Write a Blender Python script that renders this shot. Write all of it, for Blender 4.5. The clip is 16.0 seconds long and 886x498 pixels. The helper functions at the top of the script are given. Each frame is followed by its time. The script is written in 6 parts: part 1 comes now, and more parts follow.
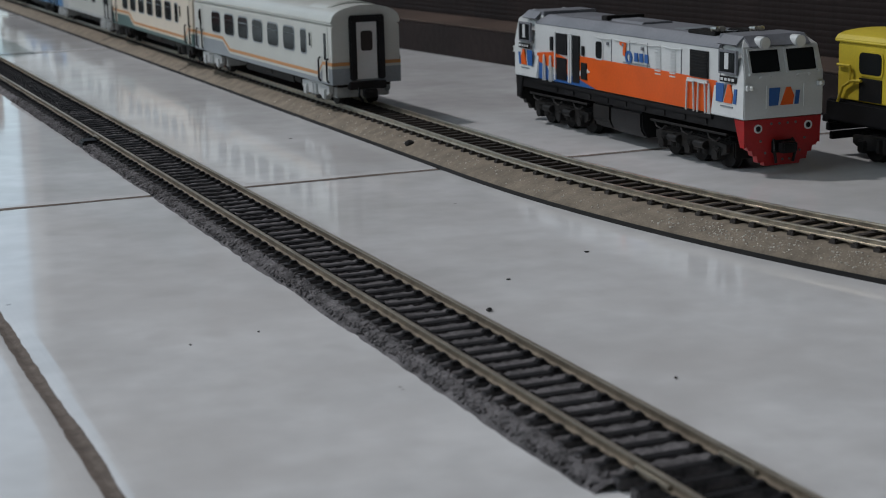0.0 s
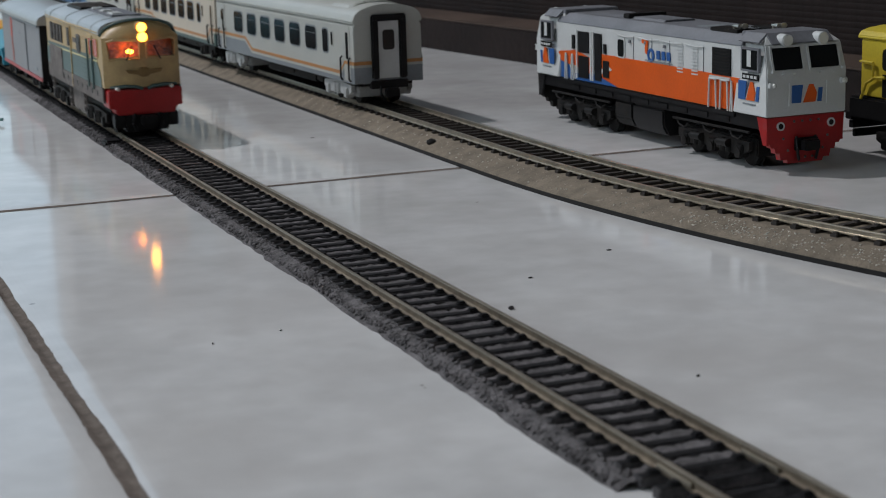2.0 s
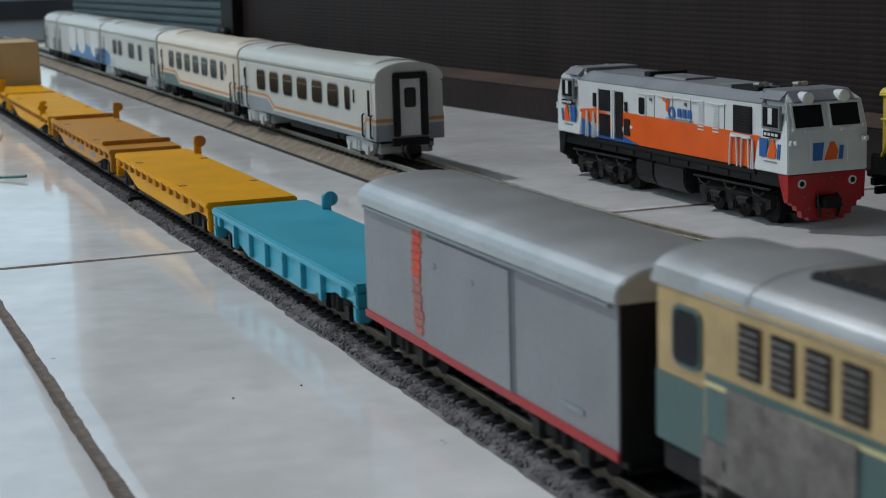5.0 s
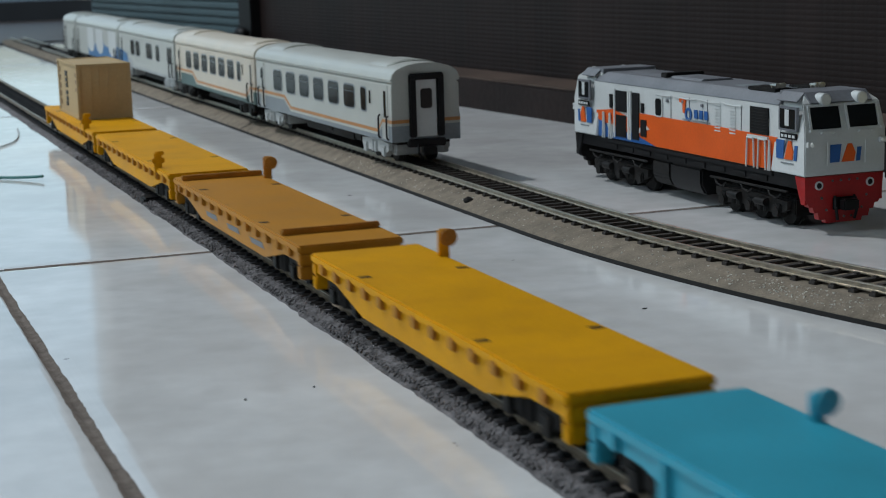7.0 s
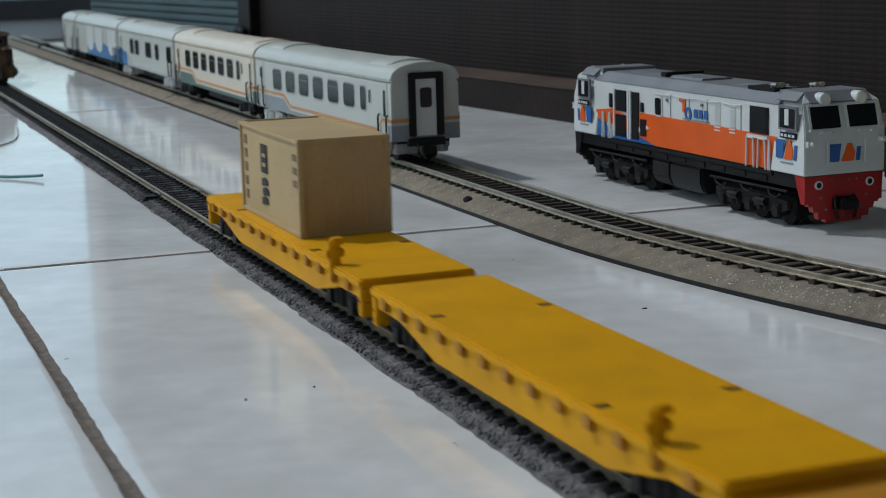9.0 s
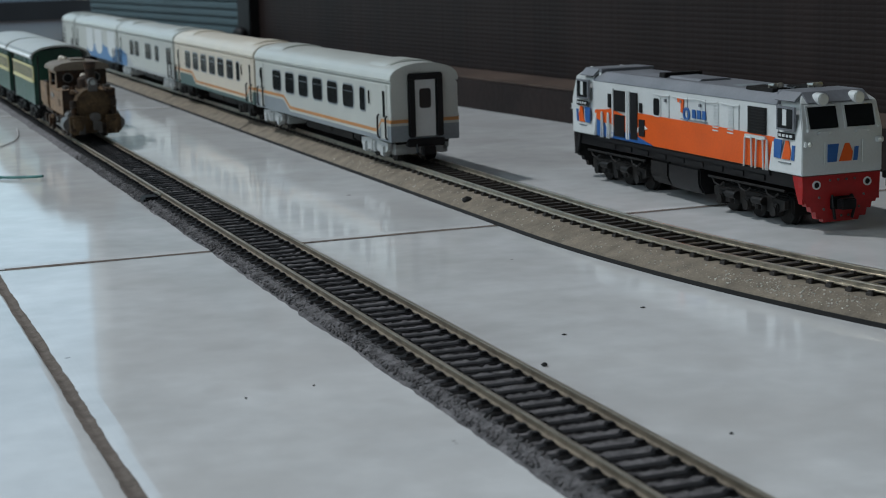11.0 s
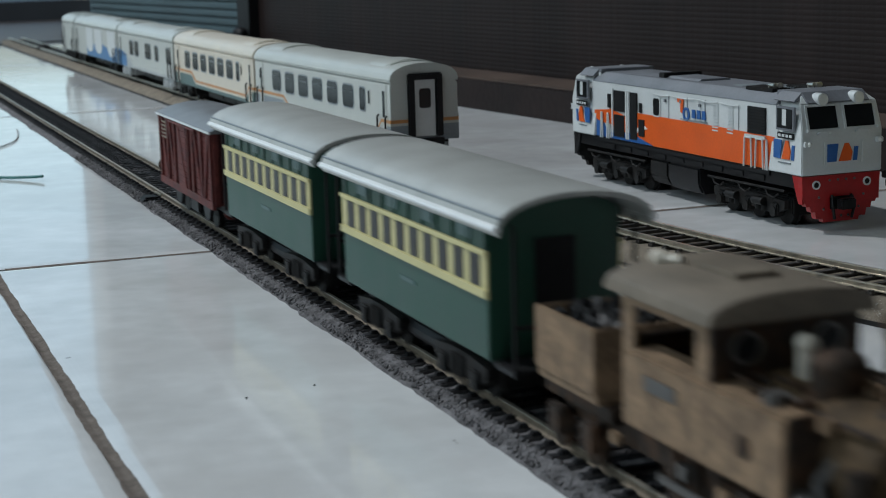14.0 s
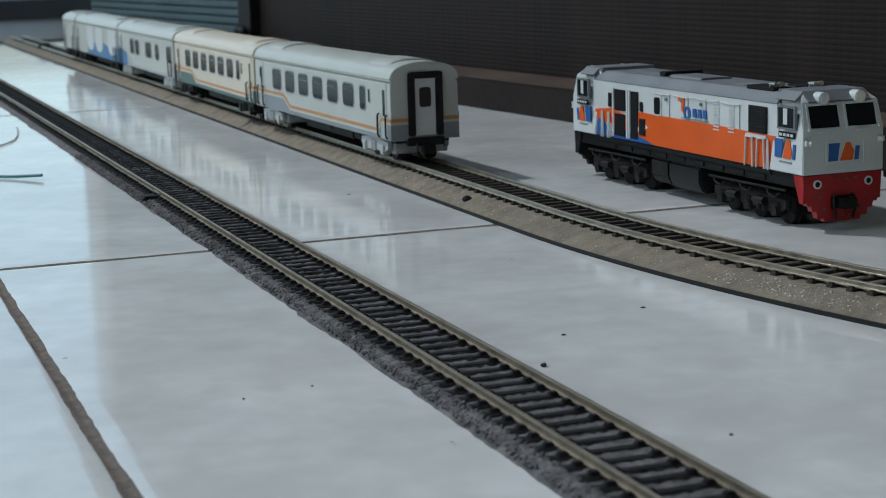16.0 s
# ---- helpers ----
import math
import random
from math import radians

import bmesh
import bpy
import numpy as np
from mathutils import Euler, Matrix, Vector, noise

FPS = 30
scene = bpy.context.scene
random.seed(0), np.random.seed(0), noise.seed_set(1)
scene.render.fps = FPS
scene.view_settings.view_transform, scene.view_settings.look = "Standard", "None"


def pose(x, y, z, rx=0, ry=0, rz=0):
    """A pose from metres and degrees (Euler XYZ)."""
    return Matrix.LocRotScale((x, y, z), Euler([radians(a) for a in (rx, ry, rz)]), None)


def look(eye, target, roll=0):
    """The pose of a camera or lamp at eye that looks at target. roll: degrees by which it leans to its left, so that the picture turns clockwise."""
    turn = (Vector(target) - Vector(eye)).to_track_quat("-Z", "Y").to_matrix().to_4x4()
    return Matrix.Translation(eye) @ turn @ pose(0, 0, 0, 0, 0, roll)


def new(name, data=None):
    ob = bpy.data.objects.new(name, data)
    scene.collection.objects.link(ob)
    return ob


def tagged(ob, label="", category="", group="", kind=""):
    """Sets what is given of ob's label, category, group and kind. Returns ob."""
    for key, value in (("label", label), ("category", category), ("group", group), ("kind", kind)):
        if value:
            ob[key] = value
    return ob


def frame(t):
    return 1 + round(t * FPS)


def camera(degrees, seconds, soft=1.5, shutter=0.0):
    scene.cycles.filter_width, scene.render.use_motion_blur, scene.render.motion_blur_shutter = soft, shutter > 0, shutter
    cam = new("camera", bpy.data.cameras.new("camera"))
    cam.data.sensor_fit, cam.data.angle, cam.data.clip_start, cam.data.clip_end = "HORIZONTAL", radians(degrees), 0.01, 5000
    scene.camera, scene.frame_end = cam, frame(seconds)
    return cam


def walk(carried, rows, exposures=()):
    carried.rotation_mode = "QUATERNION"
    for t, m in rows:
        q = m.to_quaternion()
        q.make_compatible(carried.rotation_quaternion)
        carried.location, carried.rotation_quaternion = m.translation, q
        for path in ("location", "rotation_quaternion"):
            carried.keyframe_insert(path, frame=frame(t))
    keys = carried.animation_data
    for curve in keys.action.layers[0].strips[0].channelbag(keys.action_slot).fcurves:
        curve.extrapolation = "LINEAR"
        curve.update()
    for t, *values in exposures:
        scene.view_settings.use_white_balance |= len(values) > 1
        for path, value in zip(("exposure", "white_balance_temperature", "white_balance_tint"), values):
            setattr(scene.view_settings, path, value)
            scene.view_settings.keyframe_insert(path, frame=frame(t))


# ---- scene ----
cam = camera(29.79, 16.0, soft=1.0, shutter=0.45)
cam.data.dof.use_dof = True
cam.data.dof.focus_distance = 0.55
cam.data.dof.aperture_fstop = 45.0

# seconds, yaw, pitch, lean, place
PATH = [
    (0, -22.682, -12.168, -1.380, -0.14704, 0.00195, 0.10381),
    (0.5, -22.531, -12.129, -1.408, -0.14668, 0.00188, 0.10346),
    (1, -22.192, -12.120, -1.489, -0.14668, 0.00194, 0.10343),
    (1.5, -21.970, -12.153, -1.661, -0.14672, 0.00203, 0.10360),
    (2, -21.871, -12.183, -1.687, -0.14681, 0.00171, 0.10370),
    (2.5, -21.806, -12.097, -1.726, -0.14679, 0.00164, 0.10330),
    (3, -21.767, -11.305, -1.813, -0.14687, 0.00100, 0.10345),
    (3.5, -21.789, -10.080, -1.798, -0.14678, 0.00161, 0.10328),
    (4, -21.603, -10.099, -1.754, -0.14766, 0.00073, 0.10308),
    (6.5, -20.672, -10.086, -1.584, -0.14521, 0.00249, 0.10268),
    (7, -20.542, -10.081, -1.634, -0.14514, 0.00236, 0.10266),
    (7.5, -20.510, -10.117, -1.630, -0.14524, 0.00217, 0.10305),
    (8, -20.537, -10.118, -1.625, -0.14566, 0.00208, 0.10299),
    (8.5, -20.547, -10.136, -1.606, -0.14517, 0.00241, 0.10306),
    (9, -20.578, -10.136, -1.615, -0.14543, 0.00247, 0.10306),
    (11.5, -20.591, -10.089, -1.656, -0.14612, -0.00000, 0.10296),
    (12, -20.591, -10.089, -1.656, -0.14612, -0.00000, 0.10296),
    (12.5, -20.591, -10.089, -1.656, -0.14612, -0.00000, 0.10296),
    (13, -20.591, -10.089, -1.656, -0.14612, -0.00000, 0.10296),
    (13.5, -20.591, -10.089, -1.656, -0.14612, -0.00000, 0.10296),
    (14, -20.614, -10.091, -1.661, -0.14647, -0.00005, 0.10301),
    (14.5, -20.591, -10.089, -1.656, -0.14612, -0.00000, 0.10296),
    (15, -20.587, -10.144, -1.668, -0.14548, 0.00176, 0.10305),
    (15.5, -20.539, -10.140, -1.653, -0.14480, 0.00186, 0.10294),
    (16, -20.539, -10.140, -1.653, -0.14480, 0.00186, 0.10294),
]


def camera_pose(yaw, pitch, lean, x, y, z):
    m = pose(x, y, z, 90 + pitch, 0, yaw)
    return m @ pose(0, 0, 0, 0, 0, lean)


walk(cam, [(t, camera_pose(*r)) for t, *r in PATH],
     exposures=[(0.0, -0.09, 6660, 15), (2.5, -0.09, 6700, 15), (3.6, 0.06, 6700, 14), (6.3, 0.04, 6340, 9), (13.6, 0.05, 6360, 9), (14.4, 0.12, 6240, 7), (16.0, 0.12, 6240, 7)])

# ---- light ----
world = bpy.data.worlds.new("sky")
scene.world = world
world.use_nodes = True
wn = world.node_tree.nodes
wl = world.node_tree.links
sky = wn.new("ShaderNodeTexSky")
sky.sky_type = "NISHITA"
sky.sun_disc = False
sky.sun_elevation = radians(40)
sky.sun_rotation = radians(200)
wl.new(sky.outputs[0], wn["Background"].inputs[0])
wn["Background"].inputs[1].default_value = 0.06


def area_lamp(name, eye, target, w, h, watts, colour):
    d = bpy.data.lights.new(name, "AREA")
    d.shape, d.size, d.size_y, d.energy, d.color = "RECTANGLE", w, h, watts, colour
    ob = new(name, d)
    ob.matrix_world = look(eye, target)
    return ob


area_lamp("room_lamp", (-0.932, 1.6, 1.93), (0.05, 0.45, 0.0), 0.11, 0.09, 28.0, (0.97, 0.98, 1.0))
area_lamp("doorway_daylight", (-0.652, 3.14, 1.05), (-0.652, 0.0, 0.9), 1.95, 1.9, 5.5, (0.6, 0.88, 1.0))
# added fill lamp in an invented west opening, brightens the trains' near sides
area_lamp("west_fill_lamp", (-2.36, 0.5, 1.35), (0.2, 0.6, 0.3), 1.5, 1.2, 18.5, (0.78, 0.93, 1.0))

# ---- materials ----


def mat(name, col, rough=0.5, metal=0.0, var=0.12, scale=120.0, bump=0.0, fine=900.0, emit=None, strength=0.0,
        dirt=None, dirt_amount=0.0, spec=0.5):
    m = bpy.data.materials.new(name)
    m.use_nodes = True
    n, l = m.node_tree.nodes, m.node_tree.links
    b = n["Principled BSDF"]
    b.inputs["Roughness"].default_value = rough
    b.inputs["Metallic"].default_value = metal
    b.inputs["Specular IOR Level"].default_value = spec
    tc = n.new("ShaderNodeTexCoord")
    big = n.new("ShaderNodeTexNoise")
    big.inputs["Scale"].default_value = scale
    big.inputs["Detail"].default_value = 5
    l.new(tc.outputs["Object"], big.inputs["Vector"])
    sm = n.new("ShaderNodeTexNoise")
    sm.inputs["Scale"].default_value = fine
    sm.inputs["Detail"].default_value = 3
    l.new(tc.outputs["Object"], sm.inputs["Vector"])
    ramp = n.new("ShaderNodeMapRange")
    ramp.inputs["From Min"].default_value, ramp.inputs["From Max"].default_value = 0.3, 0.7
    ramp.inputs["To Min"].default_value, ramp.inputs["To Max"].default_value = 1 - var, 1 + var
    l.new(big.outputs["Fac"], ramp.inputs["Value"])
    ramp2 = n.new("ShaderNodeMapRange")
    ramp2.inputs["From Min"].default_value, ramp2.inputs["From Max"].default_value = 0.3, 0.7
    ramp2.inputs["To Min"].default_value, ramp2.inputs["To Max"].default_value = 1 - var * 0.6, 1 + var * 0.6
    l.new(sm.outputs["Fac"], ramp2.inputs["Value"])
    mul = n.new("ShaderNodeMath")
    mul.operation = "MULTIPLY"
    l.new(ramp.outputs[0], mul.inputs[0])
    l.new(ramp2.outputs[0], mul.inputs[1])
    mix = n.new("ShaderNodeVectorMath")
    mix.operation = "SCALE"
    mix.inputs[0].default_value = col
    l.new(mul.outputs[0], mix.inputs["Scale"])
    colour = mix.outputs[0]
    if dirt:
        d = n.new("ShaderNodeTexNoise")
        d.inputs["Scale"].default_value, d.inputs["Detail"].default_value = scale * 1.7, 6
        l.new(tc.outputs["Object"], d.inputs["Vector"])
        dr = n.new("ShaderNodeMapRange")
        dr.inputs["From Min"].default_value, dr.inputs["From Max"].default_value = 0.45, 0.7
        dr.inputs["To Max"].default_value = dirt_amount
        l.new(d.outputs["Fac"], dr.inputs["Value"])
        dm = n.new("ShaderNodeMix")
        dm.data_type = "RGBA"
        l.new(dr.outputs[0], dm.inputs[0])
        l.new(colour, dm.inputs[6])
        dm.inputs[7].default_value = (*dirt, 1)
        colour = dm.outputs[2]
    l.new(colour, b.inputs["Base Color"])
    rr = n.new("ShaderNodeMapRange")
    spread = min(0.08, rough * 0.3)
    rr.inputs["To Min"].default_value, rr.inputs["To Max"].default_value = rough - spread, min(rough + spread, 1)
    l.new(big.outputs["Fac"], rr.inputs["Value"])
    l.new(rr.outputs[0], b.inputs["Roughness"])
    if bump:
        bp = n.new("ShaderNodeBump")
        bp.inputs["Strength"].default_value = 0.6
        bp.inputs["Distance"].default_value = bump
        l.new(sm.outputs["Fac"], bp.inputs["Height"])
        l.new(bp.outputs[0], b.inputs["Normal"])
    if emit:
        b.inputs["Emission Color"].default_value = (*emit, 1)
        b.inputs["Emission Strength"].default_value = strength
    return m


M_TILE = mat("glazed_tile", (0.73, 0.745, 0.75), 0.08, spec=0.34, var=0.1, scale=14.0, fine=90.0, dirt=(0.5, 0.49, 0.47), dirt_amount=0.25)


def add_specks(m):
    """Sparse dark specks and faint scuffs on the glaze."""
    n, l = m.node_tree.nodes, m.node_tree.links
    b = n["Principled BSDF"]
    src = b.inputs["Base Color"].links[0].from_socket
    geo = n.new("ShaderNodeNewGeometry")
    colour = src
    for scale, lo, hi, col, amount in ((95.0, 0.765, 0.78, (0.12, 0.11, 0.1), 0.8), (26.0, 0.66, 0.8, (0.45, 0.45, 0.45), 0.6), (9.0, 0.48, 0.7, (0.58, 0.57, 0.56), 0.6), (40.0, 0.5, 0.7, (0.55, 0.545, 0.54), 0.3)):
        t = n.new("ShaderNodeTexNoise")
        t.inputs["Scale"].default_value, t.inputs["Detail"].default_value = scale, 2
        l.new(geo.outputs["Position"], t.inputs["Vector"])
        r = n.new("ShaderNodeMapRange")
        r.inputs["From Min"].default_value, r.inputs["From Max"].default_value, r.inputs["To Max"].default_value = lo, hi, amount
        l.new(t.outputs["Fac"], r.inputs["Value"])
        x = n.new("ShaderNodeMix")
        x.data_type = "RGBA"
        l.new(r.outputs[0], x.inputs[0])
        l.new(colour, x.inputs[6])
        x.inputs[7].default_value = (*col, 1)
        colour = x.outputs[2]
    l.new(colour, b.inputs["Base Color"])
    w = n.new("ShaderNodeTexNoise")
    w.inputs["Scale"].default_value, w.inputs["Detail"].default_value = 18.0, 3
    l.new(geo.outputs["Position"], w.inputs["Vector"])
    bp = n.new("ShaderNodeBump")
    bp.inputs["Strength"].default_value, bp.inputs["Distance"].default_value = 0.006, 0.0006
    l.new(w.outputs["Fac"], bp.inputs["Height"])
    l.new(bp.outputs[0], b.inputs["Normal"])


add_specks(M_TILE)
M_GROUT = mat("grout", (0.175, 0.15, 0.132), 0.95, spec=0.1, var=0.22, scale=260, bump=0.0006)
M_BALLAST = mat("dark_ballast", (0.135, 0.13, 0.134), 0.95, spec=0.2, var=0.45, scale=250, fine=1400, bump=0.0009)
M_SAND = mat("sand_bed", (0.21, 0.178, 0.138), 0.85, spec=0.25, var=0.24, scale=160, fine=1500, bump=0.0006)
M_GRIT = mat("pale_sparkle_grit", (0.68, 0.66, 0.6), 0.2, var=0.3, scale=900)
M_UNDER = mat("black_gap_shade", (0.01, 0.01, 0.01), 0.9)
M_SLEEPER = mat("grey_sleeper", (0.06, 0.059, 0.063), 0.8, spec=0.25, var=0.4, scale=300, fine=1500, bump=0.0003, dirt=(0.17, 0.16, 0.16), dirt_amount=0.6)
M_CHAIR = mat("black_rail_chair", (0.016, 0.016, 0.018), 0.7, spec=0.2, var=0.3, scale=300)
M_SLEEPER2 = mat("brown_sleeper", (0.035, 0.03, 0.027), 0.6, var=0.3, scale=300, bump=0.0002)
M_RAIL = mat("weathered_rail", (0.2, 0.165, 0.122), 0.6, 0.3, var=0.25, scale=150, dirt=(0.1, 0.075, 0.055), dirt_amount=0.6)
M_RAILHEAD = mat("worn_rail_head", (0.42, 0.385, 0.32), 0.42, 0.7, var=0.15, scale=120)
M_RAIL2 = mat("bright_rail", (0.56, 0.51, 0.42), 0.32, 0.85, var=0.15, scale=150)
M_WOOD = mat("dark_panel", (0.0165, 0.0108, 0.0098), 0.55, spec=0.2, var=0.4, scale=14, fine=220, bump=0.0004)
# reflected daylight's blue is mixed into the shutter's grey
M_SHUTTER = mat("sky_tinted_shutter", (0.06, 0.1, 0.115), 0.5, 0.2, var=0.15, scale=10, fine=200)
M_LEDGE = mat("brown_ledge", (0.075, 0.05, 0.038), 0.5, var=0.3, scale=20, fine=200)
M_WALL = mat("plaster", (0.55, 0.54, 0.52), 0.9, var=0.06, scale=3, fine=60, bump=0.0005)
M_CEIL = mat("ceiling_paint", (0.7, 0.7, 0.7), 0.9, var=0.04, scale=3)
M_DARKSTEP = mat("dark_threshold", (0.03, 0.035, 0.04), 0.5, var=0.2, scale=8)
M_YARD = mat("pale_yard", (0.4, 0.5, 0.53), 0.8, var=0.1, scale=2)

M_WHITE = mat("white_paint", (0.62, 0.65, 0.65), 0.32, var=0.05, scale=60, dirt=(0.45, 0.44, 0.42), dirt_amount=0.12)
M_CREAMW = mat("cream_white_paint", (0.6, 0.55, 0.46), 0.38, var=0.05, scale=60)
M_COACH = mat("coach_white", (0.47, 0.49, 0.46), 0.35, var=0.05, scale=50, dirt=(0.5, 0.48, 0.42), dirt_amount=0.12)
M_GREY = mat("grey_paint", (0.22, 0.25, 0.27), 0.45, var=0.1, scale=70)
M_ROOFGREY = mat("roof_grey", (0.17, 0.18, 0.2), 0.5, var=0.12, scale=60)
M_ORANGE = mat("orange_paint", (0.75, 0.115, 0.015), 0.35, var=0.07, scale=60)
M_STRIPE = mat("ochre_stripe", (0.47, 0.22, 0.075), 0.4, var=0.1, scale=80)
M_BLUE = mat("blue_paint", (0.03, 0.12, 0.36), 0.35, var=0.08, scale=60)
M_WAVEBLUE = mat("wave_blue_paint", (0.05, 0.17, 0.36), 0.4, var=0.1, scale=60)
M_RED = mat("red_paint", (0.36, 0.009, 0.01), 0.4, var=0.12, scale=80)
M_BLACK = mat("black_plastic", (0.009, 0.009, 0.01), 0.5, spec=0.25, var=0.3, scale=120)
M_DARKMETAL = mat("dark_bogie_metal", (0.012, 0.012, 0.012), 0.6, spec=0.2, var=0.4, scale=150, bump=0.0002, dirt=(0.03, 0.024, 0.02), dirt_amount=0.4)
M_LIGHTBOGIE = mat("light_grey_bogie", (0.4, 0.42, 0.42), 0.5, var=0.15, scale=100)
M_HORN = mat("bright_horn_metal", (0.55, 0.53, 0.47), 0.3, 0.8, var=0.2, scale=300)
M_GLASS = mat("dark_window_glass", (0.014, 0.016, 0.017), 0.14, spec=0.1, var=0.1, scale=60)
M_SHADE = mat("dark_window_opening", (0.012, 0.009, 0.008), 0.45, var=0.3, scale=90)
M_PALEGLASS = mat("pale_lens", (0.75, 0.76, 0.72), 0.15, var=0.05)
M_CREAM = mat("cream_paint", (0.47, 0.335, 0.155), 0.42, var=0.1, scale=90, dirt=(0.26, 0.17, 0.085), dirt_amount=0.35)
M_GREEN = mat("grey_green_paint", (0.07, 0.125, 0.12), 0.45, var=0.1, scale=60)
M_SILVER = mat("silver_roof", (0.47, 0.49, 0.5), 0.36, 0.55, var=0.08, scale=50)
M_PALEROOF = mat("pale_grey_roof", (0.43, 0.44, 0.42), 0.42, 0.1, var=0.07, scale=50, dirt=(0.3, 0.3, 0.28), dirt_amount=0.3)
M_VAN = mat("silver_grey_paint", (0.24, 0.25, 0.265), 0.45, 0.06, spec=0.34, var=0.1, scale=50, dirt=(0.25, 0.24, 0.23), dirt_amount=0.25)
M_SKIRT = mat("dusty_frame_grey", (0.15, 0.135, 0.125), 0.65, var=0.3, scale=140, dirt=(0.06, 0.045, 0.04), dirt_amount=0.6)
M_ORANGERED = mat("orange_red_print", (0.52, 0.06, 0.03), 0.5, var=0.25, scale=300)
M_FADED = mat("faded_red_print", (0.36, 0.12, 0.1), 0.5, var=0.25, scale=300)
M_YELLOW = mat("wagon_yellow", (0.68, 0.325, 0.001), 0.5, spec=0.15, var=0.07, scale=40, dirt=(0.45, 0.2, 0.01), dirt_amount=0.25)
M_AMBER = mat("wagon_amber", (0.47, 0.205, 0.014), 0.5, spec=0.3, var=0.08, scale=40, dirt=(0.4, 0.2, 0.05), dirt_amount=0.25)
# pockets' shadow is put into this brownish yellow, also on rusty stop bars
M_POCKET = mat("shaded_rusty_yellow", (0.4, 0.17, 0.012), 0.6, var=0.2, scale=100)
M_GILT = mat("dull_gilt", (0.24, 0.15, 0.06), 0.5, 0.3, var=0.2, scale=200)
M_CYAN = mat("wagon_blue", (0.036, 0.34, 0.465), 0.4, var=0.08, scale=40)
M_KRAFT = mat("container_tan", (0.45, 0.33, 0.17), 0.65, var=0.08, scale=40, bump=0.0002)
M_COACHGREEN = mat("coach_green", (0.011, 0.056, 0.036), 0.42, var=0.12, scale=60)
M_RIMWHITE = mat("bright_white_rim", (0.8, 0.82, 0.82), 0.35, var=0.05, scale=80)
M_BANDCREAM = mat("pale_yellow_band", (0.58, 0.53, 0.27), 0.5, var=0.08, scale=60)
M_VANROOF = mat("blue_grey_roof", (0.19, 0.2, 0.215), 0.42, var=0.12, scale=60, dirt=(0.13, 0.13, 0.13), dirt_amount=0.4)
M_OXIDE = mat("oxide_red_wood", (0.115, 0.026, 0.022), 0.6, spec=0.3, var=0.35, scale=120, fine=700, bump=0.0003, dirt=(0.04, 0.012, 0.016), dirt_amount=0.7)
M_RUST = mat("rusty_brown", (0.22, 0.145, 0.085), 0.7, var=0.35, scale=140, fine=700, bump=0.0003, dirt=(0.07, 0.04, 0.025), dirt_amount=0.5)
M_RUSTDARK = mat("dark_rust", (0.028, 0.02, 0.015), 0.7, spec=0.25, var=0.4, scale=160, bump=0.0003, dirt=(0.13, 0.06, 0.025), dirt_amount=0.45)
M_RUSTBEAM = mat("brown_rust", (0.09, 0.058, 0.03), 0.75, spec=0.25, var=0.4, scale=160, bump=0.0003, dirt=(0.025, 0.018, 0.012), dirt_amount=0.5)
M_ROOFRUST = mat("dusty_brown_roof", (0.17, 0.14, 0.105), 0.6, var=0.2, scale=90)
M_LEADEN = mat("bare_grey_metal", (0.12, 0.115, 0.11), 0.45, 0.5, var=0.2, scale=150)
M_LAMPGLASS = mat("unlit_lamp_glass", (0.3, 0.32, 0.31), 0.15, var=0.15, scale=300)
M_LAMP = mat("glowing_headlight", (1.0, 0.5, 0.1), 0.3, emit=(1.0, 0.36, 0.03), strength=13.0)
M_CABLAMP = mat("glowing_cab_lamp", (1.0, 0.4, 0.1), 0.3, emit=(1.0, 0.3, 0.025), strength=24.0)
# side panes emit the cab's dim red themselves, the body behind is solid
M_CABGLOW = mat("red_emissive_cab_pane", (0.1, 0.015, 0.005), 0.25, var=0.5, scale=160, emit=(1.0, 0.09, 0.004), strength=0.16)
M_BULKHEAD = mat("cab_bulkhead_paint", (0.5, 0.16, 0.06), 0.6, var=0.7, scale=260)


def clear_pane(name):
    m = bpy.data.materials.new(name)
    m.use_nodes = True
    n, l = m.node_tree.nodes, m.node_tree.links
    n.remove(n["Principled BSDF"])
    see, gloss, mix = n.new("ShaderNodeBsdfTransparent"), n.new("ShaderNodeBsdfGlossy"), n.new("ShaderNodeMixShader")
    gloss.inputs["Roughness"].default_value = 0.05
    mix.inputs[0].default_value = 0.07
    l.new(see.outputs[0], mix.inputs[1])
    l.new(gloss.outputs[0], mix.inputs[2])
    l.new(mix.outputs[0], n["Material Output"].inputs["Surface"])
    return m


M_CLEAR = clear_pane("clear_windscreen")
M_SHUNTYELLOW = mat("shunter_yellow", (0.6, 0.47, 0.04), 0.45, var=0.08, scale=60)
M_PALEWIRE = mat("pale_wire_sheath", (0.34, 0.32, 0.32), 0.5)
M_TEALWIRE = mat("teal_wire_sheath", (0.03, 0.16, 0.15), 0.4)
M_CRUMB = mat("black_crumb", (0.015, 0.014, 0.014), 0.8)

# ---- mesh helpers, in millimetres ----


def box(bm, x0, x1, y0, y1, z0, z1, bev=0.0):
    t = bmesh.new()
    bmesh.ops.create_cube(t, size=1.0)
    for v in t.verts:
        v.co = Vector(((x0 + x1) / 2 + v.co.x * (x1 - x0), (y0 + y1) / 2 + v.co.y * (y1 - y0), (z0 + z1) / 2 + v.co.z * (z1 - z0)))
    if bev:
        bmesh.ops.bevel(t, geom=t.edges[:], offset=bev, segments=2, affect="EDGES")
    add_mesh(bm, t)
    return bm


